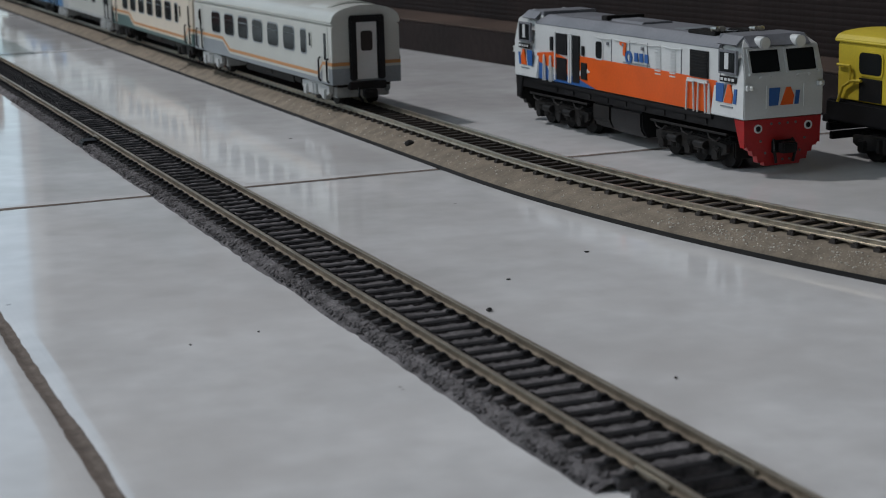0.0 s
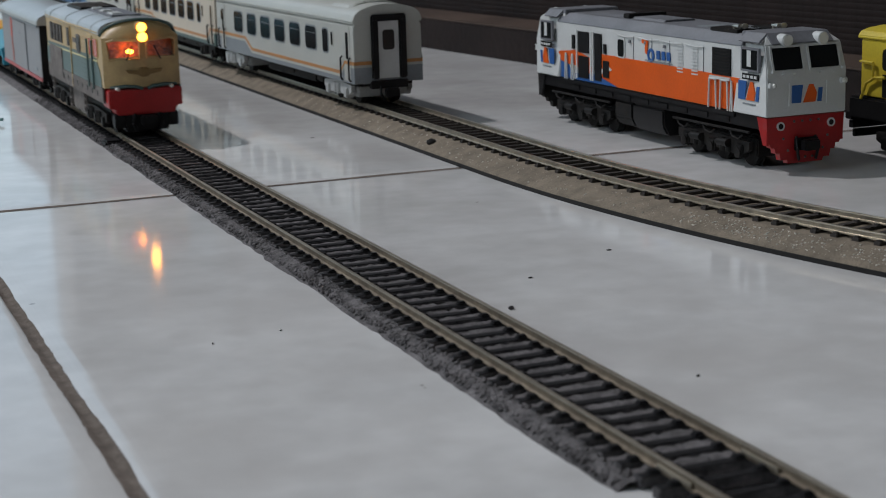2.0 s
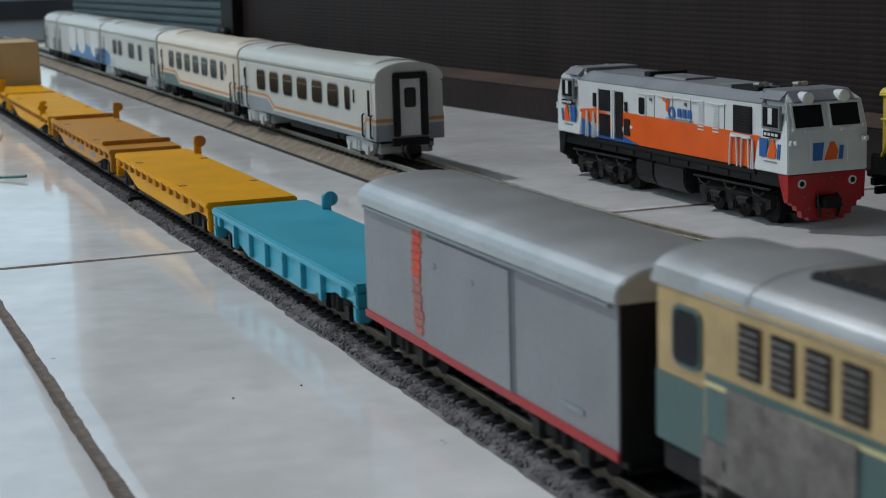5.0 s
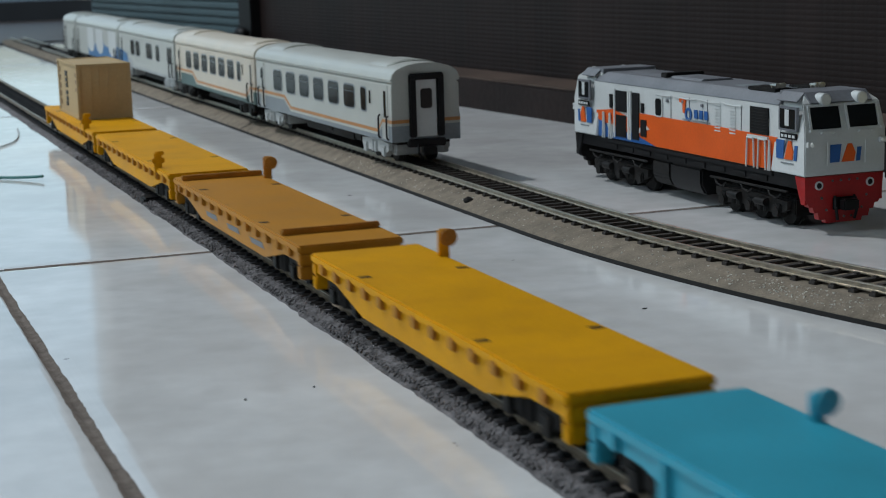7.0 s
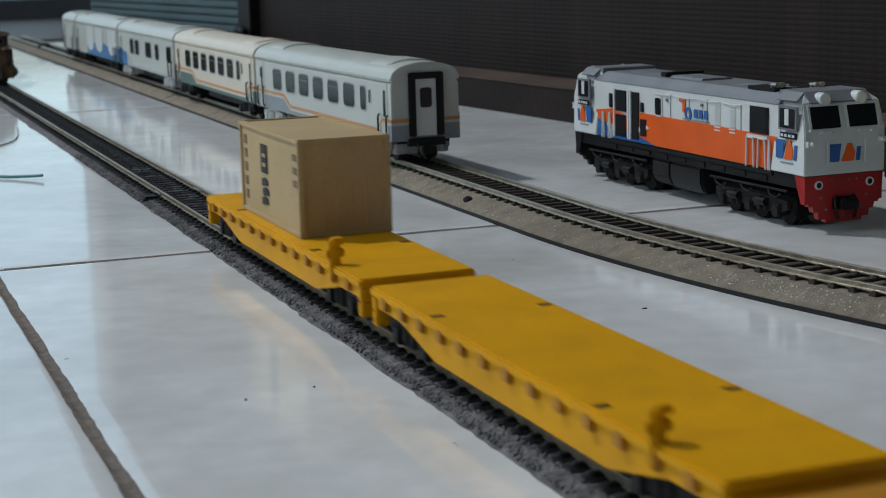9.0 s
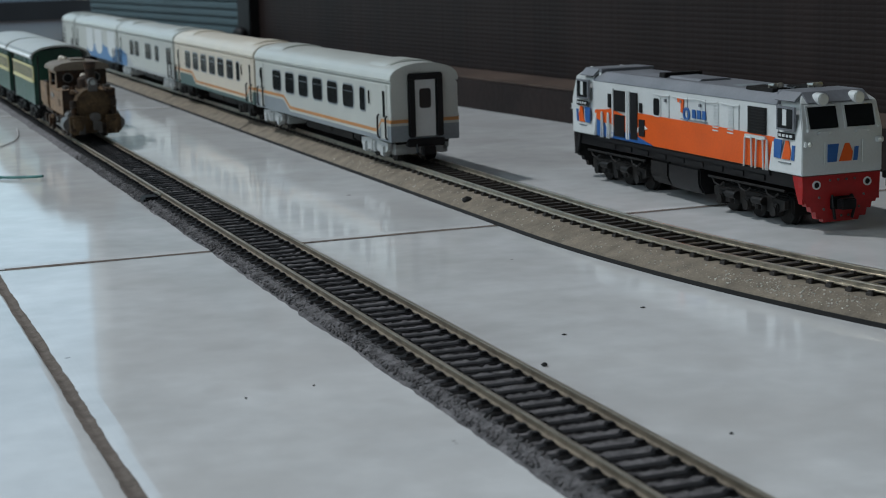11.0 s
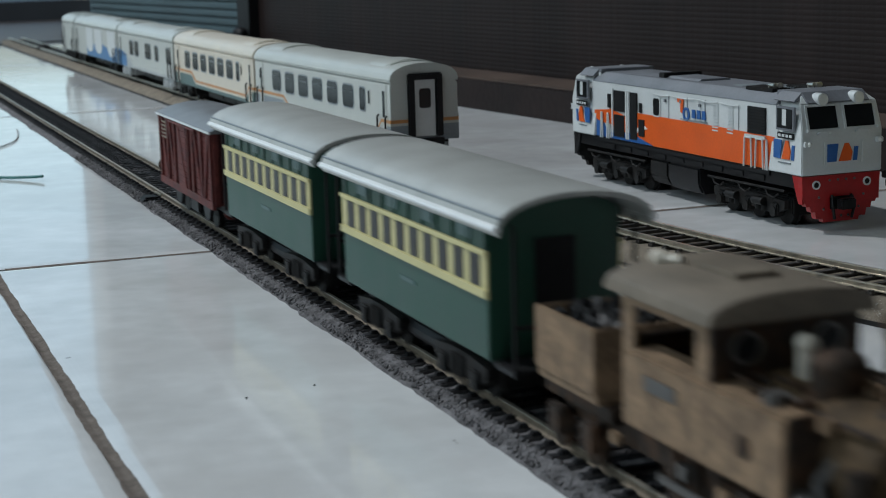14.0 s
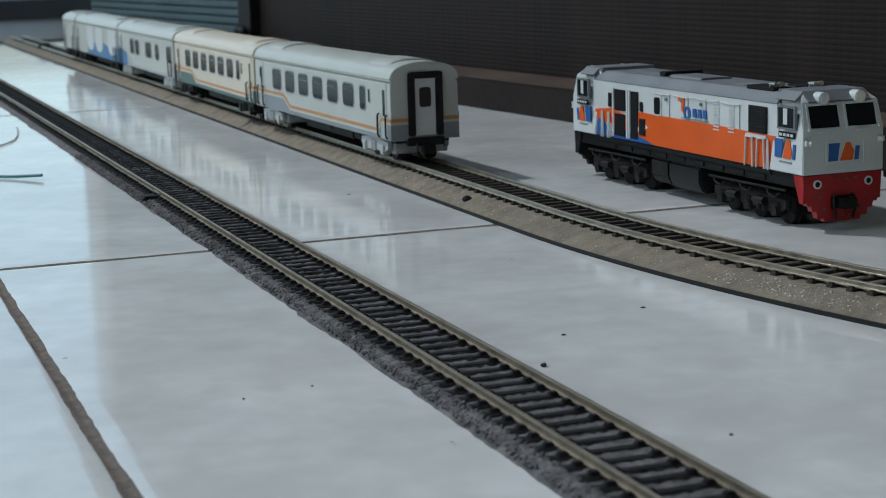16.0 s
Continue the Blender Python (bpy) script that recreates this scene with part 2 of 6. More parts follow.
def add_mesh(bm, t):
    me = bpy.data.meshes.new("piece")
    t.to_mesh(me)
    t.free()
    bm.from_mesh(me)
    bpy.data.meshes.remove(me)


def prism(bm, profile, a0, a1, axis="y", bev=0.0):
    """Extrude a closed outline along an axis: axis y takes (x, z) points, x takes (y, z), z takes (x, y)."""
    def place(p, a):
        return {"y": (p[0], a, p[1]), "x": (a, p[0], p[1]), "z": (p[0], p[1], a)}[axis]
    t = bmesh.new()
    r0 = [t.verts.new(place(p, a0)) for p in profile]
    r1 = [t.verts.new(place(p, a1)) for p in profile]
    k = len(profile)
    t.faces.new(r0)
    t.faces.new(r1[::-1])
    for i in range(k):
        t.faces.new((r0[i], r1[i], r1[(i + 1) % k], r0[(i + 1) % k]))
    bmesh.ops.recalc_face_normals(t, faces=t.faces[:])
    if bev:
        bmesh.ops.bevel(t, geom=t.edges[:], offset=bev, segments=2, affect="EDGES")
    add_mesh(bm, t)
    return bm


def rod(bm, p0, p1, r, n=10, r2=None):
    t = bmesh.new()
    d = Vector(p1) - Vector(p0)
    bmesh.ops.create_cone(t, cap_ends=True, segments=n, radius1=r, radius2=r if r2 is None else r2, depth=d.length)
    m = Matrix.Translation((Vector(p0) + Vector(p1)) / 2) @ d.to_track_quat("Z", "Y").to_matrix().to_4x4()
    bmesh.ops.transform(t, matrix=m, verts=t.verts[:])
    add_mesh(bm, t)
    return bm


def pipe(bm, pts, r, n=8):
    for a, b in zip(pts, pts[1:]):
        rod(bm, a, b, r, n)
    return bm


def ball(bm, c, r, sz=(1, 1, 1)):
    t = bmesh.new()
    bmesh.ops.create_icosphere(t, subdivisions=2, radius=r)
    for v in t.verts:
        v.co = Vector((c[0] + v.co.x * sz[0], c[1] + v.co.y * sz[1], c[2] + v.co.z * sz[2]))
    add_mesh(bm, t)
    return bm


def ring(bm, c, r, w, axis="y", n=16, depth=0.6):
    t = bmesh.new()
    for i in range(n):
        a, b = 2 * math.pi * i / n, 2 * math.pi * (i + 1) / n
        q = []
        for ang, rad in ((a, r), (b, r), (b, r - w), (a, r - w)):
            u, v = math.cos(ang) * rad, math.sin(ang) * rad
            q.append((u, v))
        for lo, hi in ((0, depth),):
            vs = [t.verts.new((c[0] + u, c[1] + lo, c[2] + v) if axis == "y" else (c[0] + lo, c[1] + u, c[2] + v)) for u, v in q]
            ws = [t.verts.new((c[0] + u, c[1] + hi, c[2] + v) if axis == "y" else (c[0] + hi, c[1] + u, c[2] + v)) for u, v in q]
            t.faces.new(vs)
            t.faces.new(ws[::-1])
            for j in range(4):
                t.faces.new((vs[j], ws[j], ws[(j + 1) % 4], vs[(j + 1) % 4]))
    bmesh.ops.recalc_face_normals(t, faces=t.faces[:])
    add_mesh(bm, t)
    return bm


WIDTH = [1.0]


def finish(bm, sharp=0.6):
    for v in bm.verts:
        v.co *= 0.001
        v.co.x *= WIDTH[0]
    for f in bm.faces:
        f.smooth = True
    for e in bm.edges:
        e.smooth = len(e.link_faces) == 2 and e.calc_face_angle(3.0) < sharp
    me = bpy.data.meshes.new("mesh")
    bm.to_mesh(me)
    bm.free()
    return me


def part(name, bm, material, parent, label=""):
    me = finish(bm)
    me.materials.append(material)
    ob = new(name, me)
    ob.parent = parent
    if label:
        tagged(ob, label)
    return ob


def thing(name, m, label, category, group="", kind=""):
    ob = new(name)
    ob.empty_display_size = 0.01
    ob.matrix_basis = m
    return tagged(ob, label, category, group, kind)


def solid(name, bm, material, label, category="", kind="structure"):
    me = finish(bm)
    me.materials.append(material)
    return tagged(new(name, me), label, category, "", kind)


def nb():
    return bmesh.new()


def arch(half, z0, z1, top, n=10, sag=None):
    """Outline of a body: straight sides from z0 to z1 and an arched roof up to top."""
    pts = [(-half, z0), (-half, z1)]
    for i in range(1, n):
        a = math.pi * i / n
        pts.append((-half * math.cos(a), z1 + (top - z1) * math.sin(a) ** 0.75))
    return pts + [(half, z1), (half, z0)]


RAIL_A = 0.00444
TRACK_X = 0.00072
RAIL_B = 0.008
# ---- the room ----
floor = thing("floor", pose(0, 0, 0), "white glossy glazed floor tiles with brown-grey grout joints", "floor", kind="structure")
g = nb()
box(g, -2400, 900, -2700, 3190, -12, -1.3)
part("grout_bed", g, M_GROUT, floor, "brown-grey recessed grout")
TILE = 600.0
JOINT = 3.0
tile_bm = nb()
rings = []
for inset, z in ((0.0, -8.0), (0.0, -0.34), (0.5, -0.22), (1.6, -0.125), (3.0, -0.045), (4.6, 0.0)):
    a, b = JOINT / 2 + inset, TILE - JOINT / 2 - inset
    rings.append([tile_bm.verts.new(p) for p in ((a, a, z), (b, a, z), (b, b, z), (a, b, z))])
for lo, hi in zip(rings, rings[1:]):
    for i in range(4):
        tile_bm.faces.new((lo[i], lo[(i + 1) % 4], hi[(i + 1) % 4], hi[i]))
tile_bm.faces.new(rings[-1])
tile_bm.faces.new(rings[0][::-1])
tile_mesh = finish(tile_bm, 0.0)
tile_mesh.materials.append(M_TILE)
for i in range(-4, 2):
    for j in range(-6, 5):
        t = new("tile", tile_mesh)
        t.parent = floor
        t.matrix_basis = pose((-93.5 + TILE * i) / 1000, (580.9 + TILE * j) / 1000, 0)

# grout smeared unevenly over the edges of the tiles
g = nb()
rj = random.Random(41)


def smear(g, fixed, a, b, along_y):
    """A ragged ribbon of grout along one joint, sunk in the middle."""
    last, w1, w2, u = None, 1.9, 1.9, a
    while u <= b:
        w1 = min(2.0, max(1.25, w1 + rj.uniform(-0.3, 0.28)))
        w2 = min(2.0, max(1.25, w2 + rj.uniform(-0.3, 0.28)))
        mid = -0.5 + rj.uniform(-0.05, 0.05)
        row = []
        for o, z in ((-w1, -0.2), (-1.2, -0.24), (-0.5, mid), (0.5, mid), (1.2, -0.24), (w2, -0.2)):
            row.append(g.verts.new((fixed + o, u, z) if along_y else (u, fixed - o, z)))
        if last:
            for p, q, r, s in zip(last, last[1:], row[1:], row):
                g.faces.new((p, q, r, s))
        last = row
        u += rj.uniform(1.5, 4.0)


smear(g, -93.5, -100, 2100, True)
for yj in (-19.1, 580.9, 1180.9, 1780.9):
    smear(g, yj, -700, -95, False)
    smear(g, yj, -89, 320, False)
part("grout_smear", g, M_GROUT, floor, "ragged brown-grey grout")

# panelled wall along the line, running slightly askew
ASKEW = math.degrees(math.atan(0.09))


def along_wall(off=0.0, y=0.0):
    """Pose on the panelled wall: local y runs along it, local x into it."""
    return pose(0.270, 0.975, 0, 0, 0, ASKEW) @ pose(off, y, 0)


wall_east = thing("wall_east", along_wall(), "dark wood-grained panelled wall with fine horizontal slats", "wall", kind="structure")
g = nb()
box(g, 40, 120, -3600, 1212, 0, 2600)
part("backing", g, M_WOOD, wall_east)
slat = nb()
prism(slat, [(0, 0.03), (-0.08, 0.3), (-0.08, 2.6), (0, 2.97), (1, 2.97), (1, 0.03)], -1500, 574)
slat_mesh = finish(slat)
slat_mesh.materials.append(M_WOOD)
slat2 = nb()
prism(slat2, [(0, 0.4), (-1.9, 1.2), (-2.2, 4.0), (-1.9, 6.8), (0, 7.6), (1, 7.6), (1, 0.4)], 614, 1208)
slat2_mesh = finish(slat2)
slat2_mesh.materials.append(M_SHUTTER)
for k in range(80):
    t = new("slat", slat_mesh)
    t.parent = wall_east
    t.matrix_basis = pose(0.040, 0, 0.021 + 0.003 * k)
for k in range(30):
    t = new("shutter_slat", slat2_mesh)
    t.parent = wall_east
    t.matrix_basis = pose(0.040, 0, 0.021 + 0.008 * k)
g = nb()
box(g, 30, 40, 577, 612, 20, 700, 1.0)
part("door_post", g, M_BLACK, wall_east, "dark upright post between two panels")
g = nb()
ball(g, (22, 583, 33), 8, (0.9, 1.4, 0.8))
part("door_stop", g, M_BLACK, wall_east)
plinth = thing("trim_plinth", along_wall(), "dark brown low plinth step along the wall", "plinth", kind="structure")
g = nb()
box(g, 0, 40, -3600, 1212, 0, 19.6, 0.8)
part("riser", g, M_WOOD, plinth)
# ledge coloured lighter than the riser for the light it reflects
g = nb()
box(g, 0.5, 39, -3600, 1212, 19.6, 20.6, 0.3)
part("ledge", g, M_LEDGE, plinth, "ledge top with reflected light in its lighter brown")

# far threshold, doorway, and unseen plain walls and ceiling added to bounce light
g = nb()
box(g, 60, 330, 2262, 2268, 0, 2.5)
solid("trim_floor_strip", g, M_DARKSTEP, "dark thin strip across the far floor", "trim")
g = nb()
box(g, 60, 330, 2270, 3110, 0.2, 2.2)
solid("floor_far", g, M_LEDGE, "brown bare floor beyond the strip", "floor")
g = nb()
box(g, -2400, 900, 3110, 3190, 0, 37)
solid("door_sill", g, M_DARKSTEP, "dark raised door threshold", "threshold")
g = nb()
box(g, 330, 900, 3110, 3210, 37, 2600)
box(g, -2400, -1650, 3110, 3210, 37, 2600)
box(g, -1650, 330, 3110, 3210, 2050, 2600)
solid("wall_north", g, M_WALL, "unseen plain plastered wall added to close the room with a wide open doorway", "wall")
# unseen west wall, its opening made up for the fill lamp
g = nb()
box(g, -2500, -2400, -2700, -300, 0, 2600)
box(g, -2500, -2400, 1300, 3700, 0, 2600)
box(g, -2500, -2400, -300, 1300, 0, 720)
box(g, -2500, -2400, -300, 1300, 1980, 2600)
solid("wall_west", g, M_WALL, "unseen plain plastered wall with an added opening for fill light", "wall")
g = nb()
box(g, -2500, 1000, -2800, -2700, 0, 2600)
solid("wall_south", g, M_WALL, "unseen plain plastered wall added to close the room", "wall")
g = nb()
box(g, -2500, 1000, -2800, 3700, 2600, 2680)
solid("ceiling", g, M_CEIL, "unseen plain white ceiling added to bounce light", "ceiling")
g = nb()
box(g, -9000, 9000, 3190, 30000, 3, 30)
solid("ground", g, M_YARD, "pale concrete yard outside the doorway", "ground")

# ---- tracks ----
PITCH = 7.12
CX = TRACK_X * 1000


def rail_profile(x, z0, z1):
    h = z1 - z0
    return [(x - 1.1, z0), (x - 1.1, z0 + 0.25), (x - 0.4, z0 + 0.5), (x - 0.4, z1 - 0.25 * h), (x - 0.55, z1 - 0.1),
            (x + 0.55, z1 - 0.1), (x + 0.4, z1 - 0.25 * h), (x + 0.4, z0 + 0.5), (x + 1.1, z0 + 0.25), (x + 1.1, z0)]


def straight_track():
    tr = thing("model_track", pose(0, 0, 0), "straight model railway track on a rough dark grey ballast bed", "model track")
    g = nb()
    ys = [-2200 + 60 * i for i in range(42)] + [246 + 1.5 * i for i in range(576)] + [1110 + 8 * i for i in range(188)]
    ys = sorted(set(y for y in ys if not 215 < y < 246))
    prev = None
    for y in ys:
        w = noise.noise(Vector((y * 0.03, 2.0, 0))) * 1.1 + noise.noise(Vector((y * 0.16, 5.0, 0))) * 0.7
        left = -18.2 + w + 1.0 * min(max((y - 500) / 250, 0), 1)
        right = 15.0 + w * 0.5
        if y < 230:
            left, right = -12, 12
        row = []
        for i in range(29):
            u = i / 28
            x = left + (right - left) * u
            edge = min((x - left) / 4.2, (right - x) / 4.2, 1)
            n1 = noise.noise(Vector((x * 0.8, y * 0.8, 1.0))) + 0.7 * noise.noise(Vector((x * 2.1, y * 2.1, 7.0)))
            z = max(0.05, 1.95 * edge ** 0.7 + n1 * 0.4 * (0.4 + edge)) if 0 < i < 28 else 0.02
            if abs(x - CX) < 11:
                z = min(z, 2.0 + 0.25 * n1)
            if -13.4 < x < -9.0:
                z = min(z, 1.6 + 0.3 * n1)
            row.append(g.verts.new((x, y, z)))
        if prev and not (y > 245 and prev[0].co.y < 216):
            for i in range(28):
                g.faces.new((prev[i], row[i], row[i + 1], prev[i + 1]))
        prev = row
    bmesh.ops.recalc_face_normals(g, faces=g.faces[:])
    bed = part("ballast", g, M_BALLAST, tr, "rough dark grey ballast with a ragged edge")
    tagged(bed, kind="stuff")
    rnd = random.Random(5)
    # loose grains along the shoulder
    g = nb()
    for i in range(5200):
        y = rnd.uniform(248, 900)
        x = rnd.uniform(-17.6, -12.4)
        t = bmesh.new()
        bmesh.ops.create_cube(t, size=1.0)
        s = rnd.uniform(0.3, 0.75)
        m = Matrix.Translation((x, y, 0.6 + 1.15 * min((x + 18.2) / 4.5, 1))) @ Euler((rnd.random() * 6, rnd.random() * 6, 0)).to_matrix().to_4x4()
        for v in t.verts:
            v.co = m @ (v.co * s)
        vs = [g.verts.new(v.co) for v in t.verts]
        for f in t.faces:
            g.faces.new([vs[v.index] for v in f.verts])
        t.free()
    tagged(part("gravel", g, M_BALLAST, tr), kind="stuff")
    shapes = []
    for k in range(4):
        g = nb()
        a, b = rnd.uniform(-0.5, 0.3), rnd.uniform(-0.3, 0.5)
        box(g, -13.6 + a, 11.4 + b * 0.3, -1.45, 1.45, 0.3, 2.55, 0.35)
        for r in (CX - 8.68, CX + 8.68):
            for d in (-2.3, 2.3) if r < 0 else (-2.3,):
                box(g, r + d - 1.25, r + d + 1.25, -1.15, 1.15, 2.3, 3.35, 0.45)
        me = finish(g)
        me.materials.append(M_SLEEPER)
        me.materials.append(M_CHAIR)
        for f in me.polygons:
            f.material_index = 1 if f.center.z > 0.00252 else 0
        shapes.append(me)
    k = 0
    y = 196.1
    while k < 290:
        s = new("sleeper", shapes[k % 4])
        s.parent = tr
        s.matrix_basis = pose(0, y / 1000, rnd.uniform(-0.0002, 0.0001), 0, 0, rnd.uniform(-1.2, 1.2))
        y += PITCH
        k += 1
    g = nb()
    yy = y
    while yy < 2980:
        box(g, -13.4, 11.4, yy - 1.35, yy + 1.35, 0.3, 2.55)
        yy += PITCH
    yy = 196.1 - PITCH
    while yy > -2200:
        box(g, -13.4, 11.4, yy - 1.35, yy + 1.35, 0.3, 2.55)
        yy -= PITCH
    tagged(part("sleeper_row", g, M_SLEEPER, tr), kind="stuff")
    for s in (-1, 1):
        rx = CX + s * 8.68
        g = nb()
        prism(g, rail_profile(rx, 2.45, 4.4), -2200, 2980)
        r = part("rail", g, M_RAIL, tr, "weathered brown steel rail")
        g = nb()
        prism(g, [(rx - 0.56, 4.28), (rx - 0.5, 4.44), (rx + 0.5, 4.44), (rx + 0.56, 4.28)], -2200, 2980)
        part("rail_head", g, M_RAILHEAD, r, "worn dull rail head")
        for yj in (241, 716):
            g = nb()
            box(g, rx - 1.3, rx - 0.5, yj - 6, yj + 6, 2.9, 3.8, 0.2)
            part("rail_joiner", g, M_RAILHEAD, r)
    g = nb()
    box(g, -17, -10, 706, 716, 0, 3.2, 0.8)
    part("bed_joint", g, M_BLACK, tr, "dark joint between two bed lengths")
    return tr


ARC_Y, ARC_R, ARC_X = 560.0, 760.0, 116.5


def curve_point(s, off=0.0):
    """Second track's centre line: s runs towards the camera from far away; returns x, y and heading."""
    if s <= 2300 - ARC_Y:
        return ARC_X + off, 2300 - s, 0.0
    a = (s - (2300 - ARC_Y)) / ARC_R
    return ARC_X + ARC_R - (ARC_R - off) * math.cos(a), ARC_Y - (ARC_R - off) * math.sin(a), a


def sweep(g, profile, s0, s1, step=12.0):
    n = max(2, int((s1 - s0) / step))
    prev = None
    for i in range(n + 1):
        s = s0 + (s1 - s0) * i / n
        row = []
        for off, z in profile:
            x, y, _ = curve_point(s, off)
            row.append(g.verts.new((x, y, z)))
        if prev:
            for j in range(len(profile)):
                k = (j + 1) % len(profile)
                g.faces.new((prev[j], row[j], row[k], prev[k]))
        else:
            g.faces.new(row)
        prev = row
    g.faces.new(prev[::-1])
    bmesh.ops.recalc_face_normals(g, faces=g.faces[:])
    return g


def curved_track():
    tr = thing("model_track", pose(0, 0, 0), "curving model railway track on a beige moulded roadbed", "model track")
    END = 2300 - ARC_Y + 520
    g = sweep(nb(), [(-22.5, 1.4), (-22.0, 2.0), (-14.0, 5.15), (14.0, 5.15), (22.0, 2.0), (22.5, 1.4)], 0, END, 6)
    part("roadbed", g, M_SAND, tr, "beige gritty sloping roadbed")
    # black layer drawn for the shadowed gap below the lifted bed edge
    g = sweep(nb(), [(-22.9, 0.02), (-22.9, 1.4), (22.9, 1.4), (22.9, 0.02)], 0, END, 8)
    part("edge_gap_shade", g, M_UNDER, tr, "black strip in place of the shadowed gap under the roadbed")
    # pale grit whose light colour stands for sparkle, densest towards the near curve
    rnd = random.Random(9)
    g = nb()
    for i in range(1700):
        s = rnd.uniform(1500, END - 250) if i < 500 else rnd.uniform(1860, 2150)
        off = rnd.uniform(-21, -14)
        x, y, a = curve_point(s, off)
        z = 2.0 + (off + 22) / 8.0 * 3.15
        t = rnd.choice((0.06, 0.08, 0.1, 0.14, 0.24))
        box(g, x - t, x + t, y - t, y + t, z - t, z + t * 0.8)
    tagged(part("grit", g, M_GRIT, tr), kind="stuff")
    sl = nb()
    box(sl, -11.6, 11.6, -1.25, 1.25, 0, 1.5, 0.2)
    for q in (-1, 1):
        for d in (-1.9, 1.9):
            box(sl, q * 8.6 + d - 0.6, q * 8.6 + d + 0.6, -0.8, 0.8, 1.4, 1.95, 0.1)
    me = finish(sl)
    me.materials.append(M_SLEEPER2)
    s = END - 4
    k = 0
    while k < 290 and s > 5:
        x, y, a = curve_point(s)
        o = new("sleeper", me)
        o.parent = tr
        o.matrix_basis = pose(x / 1000, y / 1000, 0.0046, 0, 0, math.degrees(a))
        s -= 7.6
        k += 1
    for q in (-1, 1):
        x = q * 8.6
        g = sweep(nb(), rail_profile(x, 6.1, 8.0), 0, END, 8)
        r = part("rail", g, M_RAIL2, tr, "brass-toned steel rail")
        g = sweep(nb(), [(x - 0.6, 7.75), (x - 0.5, 8.02), (x + 0.5, 8.02), (x + 0.6, 7.75)], 0, END, 8)
        part("rail_head", g, M_RAIL2, r, "bright rail head")
    for sj in (1085, 1318):
        g = sweep(nb(), [(-22.7, 1.3), (-22.2, 2.1), (-14.1, 5.3), (14.1, 5.3), (22.2, 2.1), (22.7, 1.3)], sj - 0.7, sj + 0.7)
        part("bed_joint", g, M_BLACK, tr, "thin dark joint in the roadbed")
    return tr


straight_track()
curved_track()

# ---- rolling stock parts ----


def bogie(parent, y, z, axles, wheelbase, material, half=14.0, wheel=5.0, name="bogie"):
    """A truck centred at y, its wheels standing at z."""
    g = nb()
    L = wheelbase * (axles - 1) / 2
    for s in (-1, 1):
        pr = [(y - L - 6, z + wheel + 1), (y - L - 6, z + wheel + 4), (y - 5, z + wheel + 5), (y + 5, z + wheel + 5), (y + L + 6, z + wheel + 4),
              (y + L + 6, z + wheel + 1), (y + L, z + wheel - 1.6), (y + 5, z + wheel - 0.5), (y - 5, z + wheel - 0.5), (y - L, z + wheel - 1.6)]
        prism(g, pr, s * half - 0.9, s * half + 0.9, "x")
        for a in range(axles):
            yy = y - L + wheelbase * a
            box(g, s * half - 1.9, s * half + 1.9, yy - 2.3, yy + 2.3, z + wheel - 2.2, z + wheel + 2.6, 0.5)
            if a < axles - 1:
                for d in (-2.0, 2.0):
                    rod(g, (s * (half + 1), yy + wheelbase / 2 + d, z + wheel - 1), (s * (half + 1), yy + wheelbase / 2 + d, z + wheel + 4), 1.3, 8)
    box(g, -half, half, y - 4, y + 4, z + wheel + 1, z + wheel + 4.5, 0.4)
    box(g, -half + 2, half - 2, y - L - 7, y + L + 7, z + wheel * 0.7, z + wheel + 5, 0.6)
    b = part(name, g, material, parent)
    for a in range(axles):
        yy = y - L + wheelbase * a
        g = nb()
        for s in (-1, 1):
            rod(g, (s * 7.4, yy, z + wheel), (s * 9.6, yy, z + wheel), wheel, 20)
            rod(g, (s * 6.7, yy, z + wheel), (s * 7.4, yy, z + wheel), wheel + 0.6, 20)
        rod(g, (-7, yy, z + wheel), (7, yy, z + wheel), 1.0, 8)
        part("wheelset", g, M_DARKMETAL, b)
    return b


def side_panel(x, pts, thick=0.35):
    """A thin plate on a side face at x; pts are (y, z)."""
    return prism(nb(), pts, x - thick / 2, x + thick / 2, "x")


def face_panel(y, pts, thick=0.35):
    return prism(nb(), pts, y - thick / 2, y + thick / 2, "y")


def rect(a0, a1, b0, b1):
    return [(a0, b0), (a1, b0), (a1, b1), (a0, b1)]


def soft_rect(a0, a1, b0, b1, c=None):
    c = c if c else 0.2 * min(a1 - a0, b1 - b0)
    return [(a0 + c, b0), (a1 - c, b0), (a1 - 0.3 * c, b0 + 0.3 * c), (a1, b0 + c), (a1, b1 - c), (a1 - 0.3 * c, b1 - 0.3 * c), (a1 - c, b1), (a0 + c, b1),
            (a0 + 0.3 * c, b1 - 0.3 * c), (a0, b1 - c), (a0, b0 + c), (a0 + 0.3 * c, b0 + 0.3 * c)]


def band(pts, h):
    return list(pts) + [(a, b + h) for a, b in reversed(pts)]


def window(parent, x, y0, y1, z0, z1, frame_mat, face="side", rim=0.7, glass=None):
    """A pane with a raised rim on a side face (x) or an end face (x is then its y)."""
    make = side_panel if face == "side" else face_panel
    s = -1 if (face == "side" and x < 0) else (1 if face == "side" else -1)
    f = part("window", make(x + s * 0.1, soft_rect(y0 - rim, y1 + rim, z0 - rim, z1 + rim), 0.5), frame_mat, parent)
    part("pane", make(x + s * 0.25, soft_rect(y0, y1, z0, z1), 0.5), glass or M_GLASS, f)
    return f


